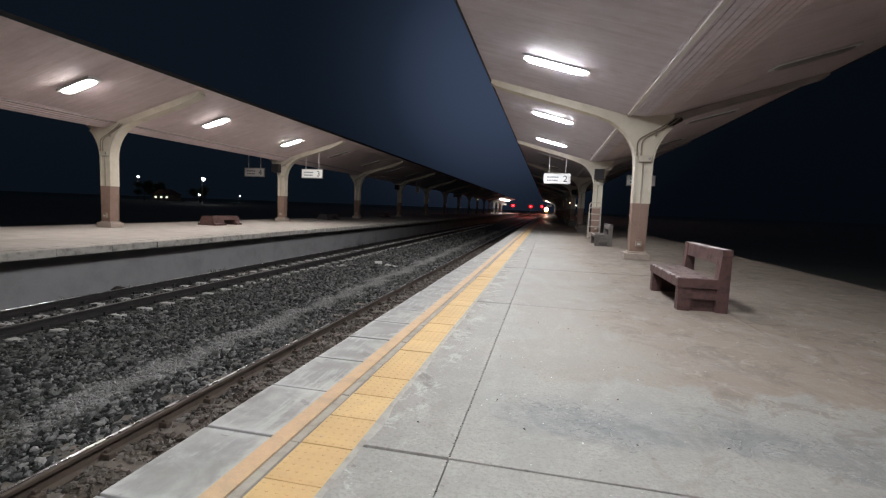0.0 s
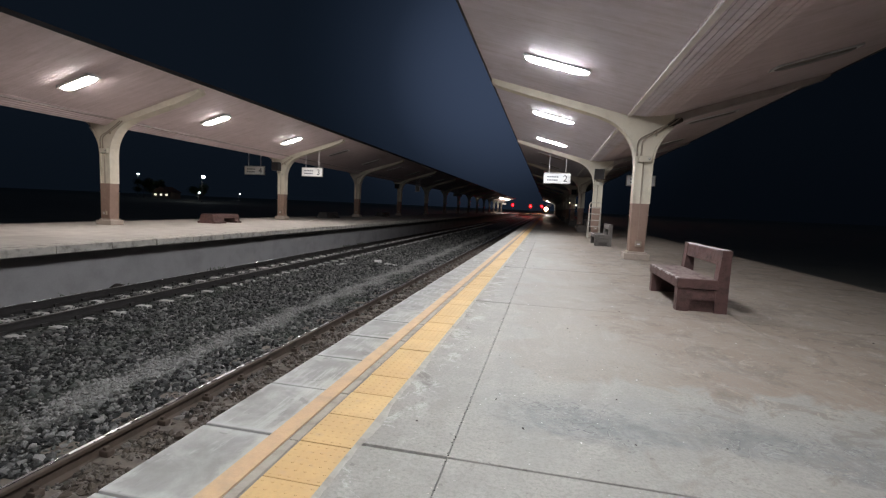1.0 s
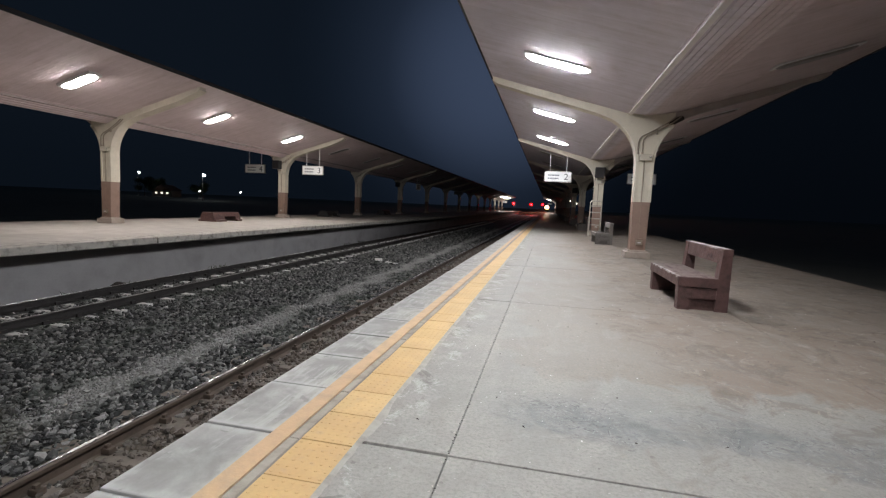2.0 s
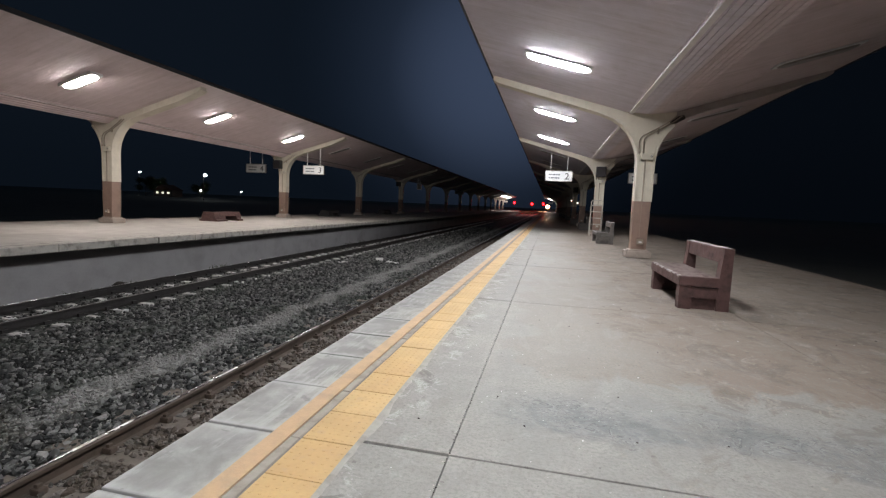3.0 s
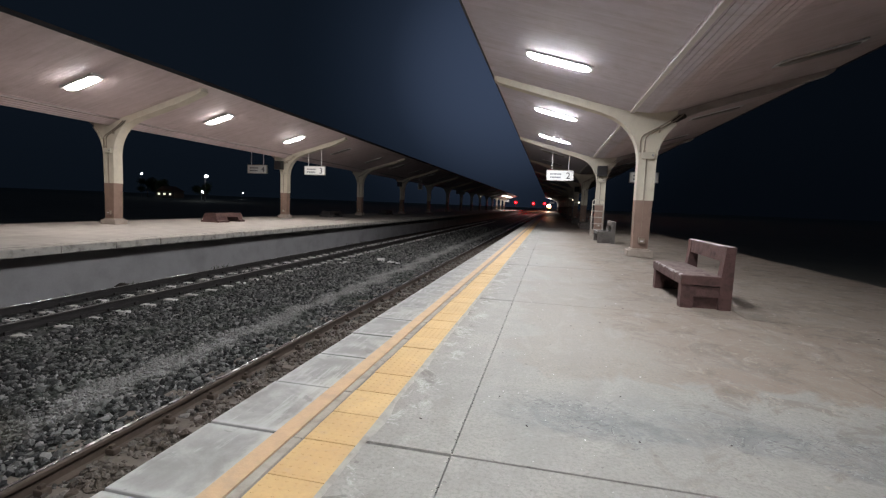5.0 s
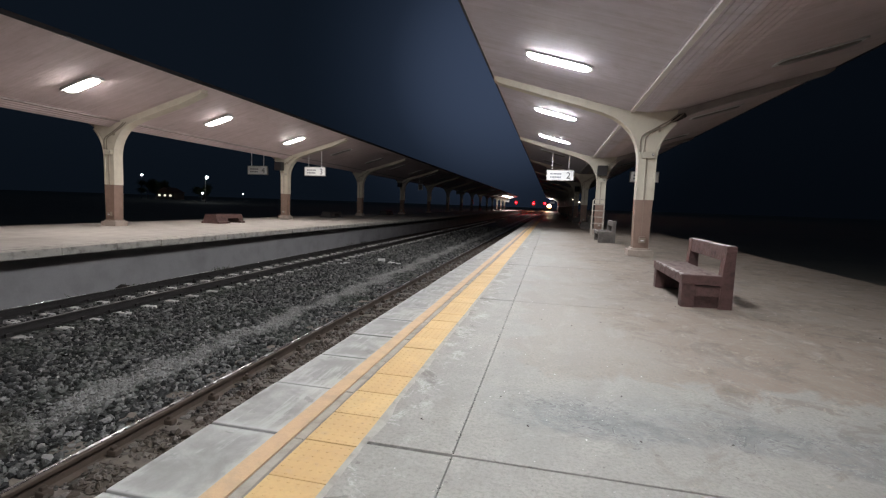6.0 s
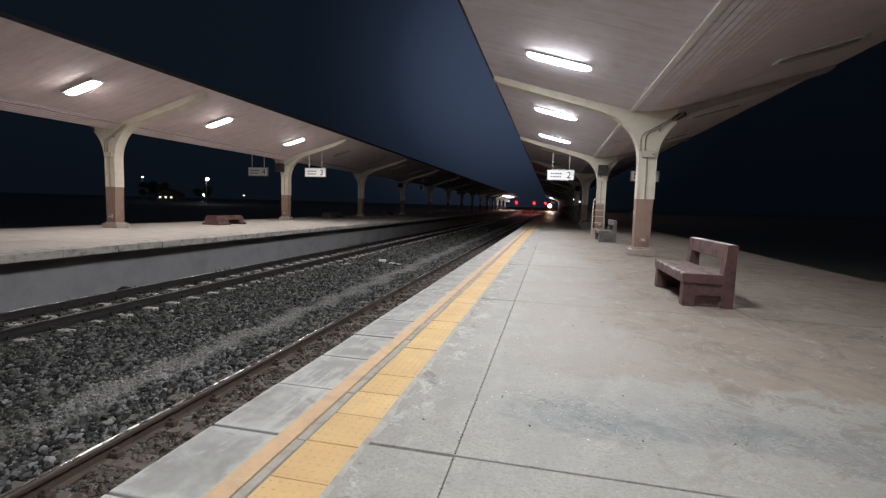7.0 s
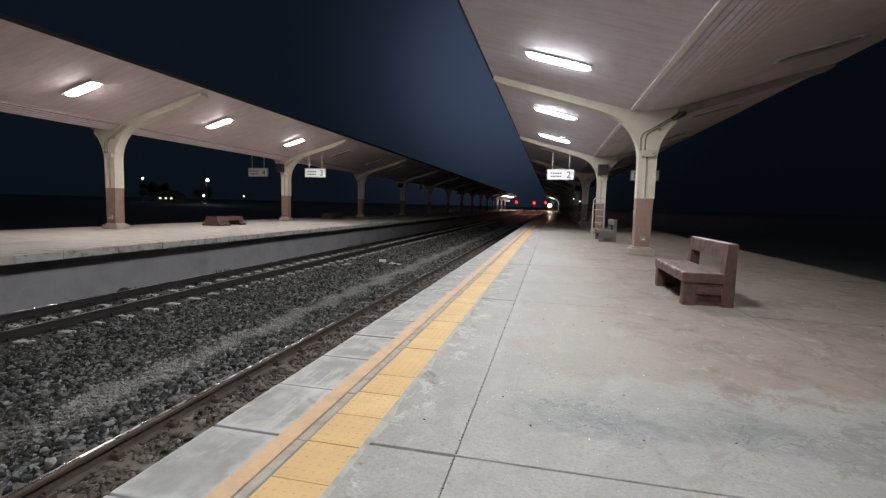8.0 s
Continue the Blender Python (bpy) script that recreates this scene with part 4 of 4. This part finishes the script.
def tree(height, spread, count, seed):
    r = random.Random(seed)
    top = base("tree", "dark leafy tree beside the railway at night", "tree", "trees")
    h = height
    part("trunk", tube(bmesh.new(), [(0, 0, 0), (0.1, 0, h * 0.25), (-0.05, 0.1, h * 0.5), (0.1, 0, h * 0.75)], [0.24, 0.18, 0.12, 0.05]), M_BARK, top)
    tips = []
    for i in range(9):
        a, z = r.uniform(0, math.tau), h * r.uniform(0.3, 0.7)
        q = Vector((math.cos(a) * spread * r.uniform(0.5, 0.95), math.sin(a) * spread * r.uniform(0.5, 0.95), z + h * r.uniform(0.08, 0.3)))
        part("limb", tube(bmesh.new(), [(0, 0, z), q * 0.5 + Vector((0, 0, z * 0.5)), q], [0.09, 0.06, 0.02], 6), M_BARK, top)
        tips.append(q)
    verts, faces = [], []
    for i in range(count):
        c = r.choice(tips) + Vector((r.gauss(0, 1), r.gauss(0, 1), r.gauss(0, 0.8))) * spread * 0.27
        a = Vector((r.gauss(0, 1), r.gauss(0, 1), r.gauss(0, 1))).normalized() * r.uniform(0.16, 0.34)
        b = a.orthogonal().normalized() * a.length * 0.5
        n = len(verts)
        verts += [c - a, c + b, c + a, c - b]
        faces.append((n, n + 1, n + 2, n + 3))
    crown = new("crown", raw("crown", [v[:] for v in verts], faces, M_LEAF))
    crown.parent = top
    return top


trees = [tree(9.5, 3.4, 5200, 3), tree(7.5, 3.6, 4800, 8)]
trees[0].matrix_basis = pose(-206, 206, -1.3)
trees[1].matrix_basis = pose(-186, 222, -1.3)
for x, y, a in ((-214, 222, 40),):
    copy_thing(trees[0], pose(x, y, -1.3, 0, 0, a))


def weed(x, y, size, seed, drop):
    r = random.Random(seed)
    verts, faces = [], []
    for i in range(26):
        a, l = r.uniform(0, math.tau), 0.58 * size * r.uniform(0.4, 1.0)
        d = Vector((math.cos(a), math.sin(a), 0)) * r.uniform(0.1, 1.1)
        s = Vector((-math.sin(a), math.cos(a), 0)) * 0.005
        p = Vector((r.gauss(0, 0.05), r.gauss(0, 0.12), 0))
        mid, tip = p + d * l * 0.4 + Vector((0, 0, l * 0.6)), p + d * l + Vector((0, 0, l * r.uniform(0.6, 1)))
        n = len(verts)
        verts += [p - s, p + s, mid + s * 1.6, mid - s * 1.6, tip]
        faces += [(n, n + 1, n + 2, n + 3), (n + 3, n + 2, n + 4)]
    ob = tagged(new("weed", raw("weed", [v[:] for v in verts], faces, M_WEED)), "small weed tuft growing at the platform wall", "weed", "weeds", "stuff")
    ob.matrix_basis = pose(x, y, BED + drop)


for i, (x, y, s, z) in enumerate(((-9.6, 12.2, 0.40, -0.16), (-9.6, 12.35, 0.32, -0.16), (-9.6, 8.9, 0.28, -0.16), (-9.55, 7.65, 0.36, -0.16), (-9.6, 21.5, 0.45, -0.16),
                                  (-9.6, 23.2, 0.4, -0.16), (-4.75, 2.75, 0.10, 0), (-5.0, 3.05, 0.08, 0), (-5.2, 2.9, 0.09, 0), (-4.6, 3.2, 0.08, 0))):
    weed(x, y, s, i, z)


def earth_mound(x, y):
    bm = bmesh.new()
    bmesh.ops.create_icosphere(bm, subdivisions=3, radius=1, matrix=Matrix.Diagonal((0.13, 0.21, 0.15, 1)))
    for v in bm.verts:
        v.co *= 1 + 0.22 * noise.noise(v.co * 9)
    ob = tagged(part("earth_mound", bm, M_GRIME), "small dark earth mound at the platform wall", "mound")
    ob.matrix_basis = pose(x, y, BED - 0.16)


earth_mound(-9.6, 8.85)


# ---- the arriving train ----
def locomotive():
    top = base("locomotive", "dark diesel locomotive with a bright headlamp far down the track", "train")
    sec = [(-1.2, -0.05), (1.2, -0.05), (1.22, 1.9), (1.1, 2.55), (0.7, 2.85), (-0.7, 2.85), (-1.1, 2.55), (-1.22, 1.9)]
    body = part("body", prism(bmesh.new(), sec, 0.0, 15.0), M_LOCO, top)
    nose = prism(bmesh.new(), [(-1.15, 0.0), (1.15, 0.0), (1.15, 1.3), (-1.15, 1.3)], -0.5, 0.0)
    part("nose", nose, M_LOCOYEL, top, "yellow nose panel")
    for u in (-0.55, 0.55):
        w = part("cab_window", solid(u - 0.42, u + 0.42, -0.03, 0.0, 1.5, 2.1, 0.01), M_BLACK, body)
        part("pane", solid(u - 0.37, u + 0.37, -0.045, -0.028, 1.55, 2.05), M_GLASS, w)
    # headlamp glare built in: an oversized lamp disc over an orange halo disc
    part("headlamp", disc(bmesh.new(), -0.1, -0.14, 2.2, 0.8, 0.2, sides=24), M_HEAD, top, "bright warm headlamp, enlarged for its glare")
    part("lamp_halo", disc(bmesh.new(), -0.1, -0.08, 2.2, 1.55, 0.14, sides=28), M_LAMPGLOW, top, "orange disc standing for the headlamp's halo")
    for u in (-0.8, 0.8):
        part("marker_lamp", disc(bmesh.new(), u, -0.53, 0.9, 0.13, 0.08), M_LAMPGLOW, top)
    part("coupler", solid(-0.15, 0.15, -1.0, -0.5, -0.3, 0.05, 0.03), M_RUST, top)
    part("frame", solid(-1.1, 1.1, -0.6, 15.0, -0.3, -0.05), M_RUST, top)
    for y in (1.2, 2.9, 4.6, 10.4, 12.1, 13.8):
        for u in (-0.535, 0.535):
            part("wheel", disc(bmesh.new(), u, y, -0.43, 0.42, 0.12, "X", 24), M_RUST, top)
    return top


train = locomotive()


# ---- paving pieces ----
def paving():
    rows = [1.933 + 3.526 * k for k in range(-5, 44)]
    strip = mesh_of("paving_strip", solid(-0.776, -0.3648, 0.011, 3.515, -0.062, 0.0, 0.004), M_PLAT)
    wide = mesh_of("paving_panel", solid(-0.3612, 2.108, 0.006, 3.520, -0.062, 0.0, 0.004), M_PLAT)
    rear = mesh_of("paving_panel", solid(2.112, BACK, 0.006, 3.520, -0.16, 0.0, 0.008), M_PLAT)
    for y in rows:
        for me, n in ((strip, "paving_strip"), (wide, "paving_panel"), (rear, "paving_panel")):
            piece(n, me, slab, pose(0, y, rng.uniform(-0.0015, 0.0015)))
    cope = mesh_of("coping_stone", solid(EDGE, -1.199, 0.0055, 0.5555, -0.14, 0.0, 0.005), M_COPE)
    for k in range(-28, 110):
        piece("coping_stone", cope, slab, pose(rng.uniform(-0.003, 0.003), 1.892 + 0.561 * k, rng.uniform(-0.003, 0.002)))
    bar = mesh_of("filler_bar", solid(-1.100, -1.056, 0.004, 0.557, -0.03, 0.002, 0.004), M_BAR)
    for k in range(-10, 110):
        piece("filler_bar", bar, slab, pose(rng.uniform(-0.002, 0.002), 1.878 + 0.561 * k, rng.uniform(-0.004, 0.001)))
    bm = bmesh.new()
    for k in range(110, 275):
        y = 1.892 + 0.561 * k
        box(bm, EDGE, -1.199, y + 0.004, y + 0.557, -0.14, 0.0)
    tagged(part("coping_row", bm, M_COPE, slab), kind="stuff")
    plain = mesh_of("tactile_tile", solid(-1.040, -0.788, 0.003, 0.291, -0.02, 0.006, 0.0025), M_TACT)
    bm = solid(-1.040, -0.788, 0.003, 0.291, -0.02, 0.006, 0.0025)
    for i in range(6):
        for j in range(6):
            disc(bm, -1.0205 + 0.0425 * i, 0.026 + 0.0485 * j, 0.0065, 0.009, 0.002, "Z", 6, 0.007)
    studded = mesh_of("tactile_tile", bm, M_TACT)
    for k in range(-52, 200):
        piece("tactile_tile", studded if -6 < k < 24 else plain, slab, pose(rng.uniform(-0.002, 0.002), 1.875 + 0.294 * k, rng.uniform(-0.002, 0.001), 0, 0, rng.uniform(-0.3, 0.3)))
    bm = bmesh.new()
    for k in range(200, 520):
        y = 1.875 + 0.294 * k
        box(bm, -1.040, -0.788, y + 0.002, y + 0.292, -0.02, 0.006)
    tagged(part("tactile_row", bm, M_TACT, slab), kind="stuff")
    edge = mesh_of("edge_slab", solid(EDGE_L - 0.62, EDGE_L, 0.006, 1.194, -0.15, 0.004, 0.016), M_EDGE)
    for k in range(-8, 140):
        piece("edge_slab", edge, far_body, pose(rng.uniform(-0.012, 0.008), 1.2 * k, rng.uniform(-0.006, 0.003)))


paving()


def mortar_fillet():
    """Uneven mortar squeezed out along the inner side of the tactile strip."""
    verts, faces = [], []
    ys = np.arange(-4, 30, 0.035)
    for y in ys:
        w = 0.018 + 0.05 * max(0.0, noise.noise((y * 2.1, 0, 5))) + 0.02 * abs(noise.noise((y * 14, 3, 0)))
        verts += [(-0.790, y, 0.0055), (-0.783 + w * 0.6, y, 0.004), (-0.783 + w, y, 0.0004)]
    for i in range(len(ys) - 1):
        for j in (0, 1):
            faces.append((3 * i + j, 3 * i + j + 1, 3 * i + j + 4, 3 * i + j + 3))
    ob = new("mortar_fillet", raw("mortar_fillet", verts, faces, M_MORTAR))
    ob.parent = slab
    ob["label"] = "uneven grey mortar along the tactile strip"


mortar_fillet()


def scatter(name, label, x0, x1, y0, y1, count, low, high, material, seed):
    """Tiny uneven bits strewn over the platform."""
    r = random.Random(seed)
    verts, faces = [], []
    for _ in range(count):
        x, y, w, a = r.uniform(x0, x1), r.uniform(y0, y1), r.uniform(low, high), r.uniform(0, math.tau)
        d, e = Vector((math.cos(a), math.sin(a), 0)) * w, Vector((-math.sin(a), math.cos(a), 0)) * w * r.uniform(0.3, 0.8)
        p, n = Vector((x, y, 0.0018)), len(verts)
        verts += [p - d, p - e, p + d, p + e, p + Vector((0, 0, w * r.uniform(0.3, 0.7)))]
        faces += [(n, n + 1, n + 4), (n + 1, n + 2, n + 4), (n + 2, n + 3, n + 4), (n + 3, n, n + 4), (n + 3, n + 2, n + 1, n)]
    tagged(new(name, raw(name, [v[:] for v in verts], faces, material)), label, "litter", kind="stuff")


scatter("leaf_litter", "dry dark leaf scraps on the concrete platform", -0.7, 4.5, 1.6, 12, 90, 0.004, 0.013, M_GRIME, 3)
scatter("paper_litter", "small white paper specks on the concrete platform", -0.75, 3.5, 1.6, 9, 90, 0.003, 0.008, M_SIGN, 7)
scatter("joint_dirt", "dark dirt crumbs packed in the slab joint", -0.369, -0.357, 1.2, 14, 420, 0.002, 0.006, M_GRIME, 11)
scatter("joint_mortar", "pale mortar crumbs along the slab joint", -0.385, -0.345, 1.2, 12, 260, 0.002, 0.007, M_EDGE, 12)


def scrap(x, y, a, w, l):
    bm = solid(-w, w, -l, l, 0.0, 0.035, 0.012)
    r = random.Random(int(y * 100))
    for v in bm.verts:
        v.co += Vector((r.gauss(0, 0.012), r.gauss(0, 0.012), r.gauss(0, 0.006)))
    ob = tagged(part("concrete_scrap", bm, M_SLEEPER), "pale broken concrete scrap lying on the ballast", "rubble", "concrete scraps")
    ob.matrix_basis = pose(x, y, BED + 0.02, 4, -3, a)


scrap(-5.75, 15.6, 20, 0.12, 0.3)
scrap(-5.1, 15.1, 70, 0.08, 0.22)
scrap(-6.6, 14.3, -30, 0.1, 0.2)


# ---- what moves ----
def motions():
    rows = []
    for t, y in ((0, 330.0), (2, 327.2), (4, 324.2), (6, 321.0), (8, 317.6)):
        rows.append((t, pose((RAIL_N + RAIL_NN) / 2 + bend(y), y, RAIL_TOP + 0.85)))
    walk(train, rows)


motions()
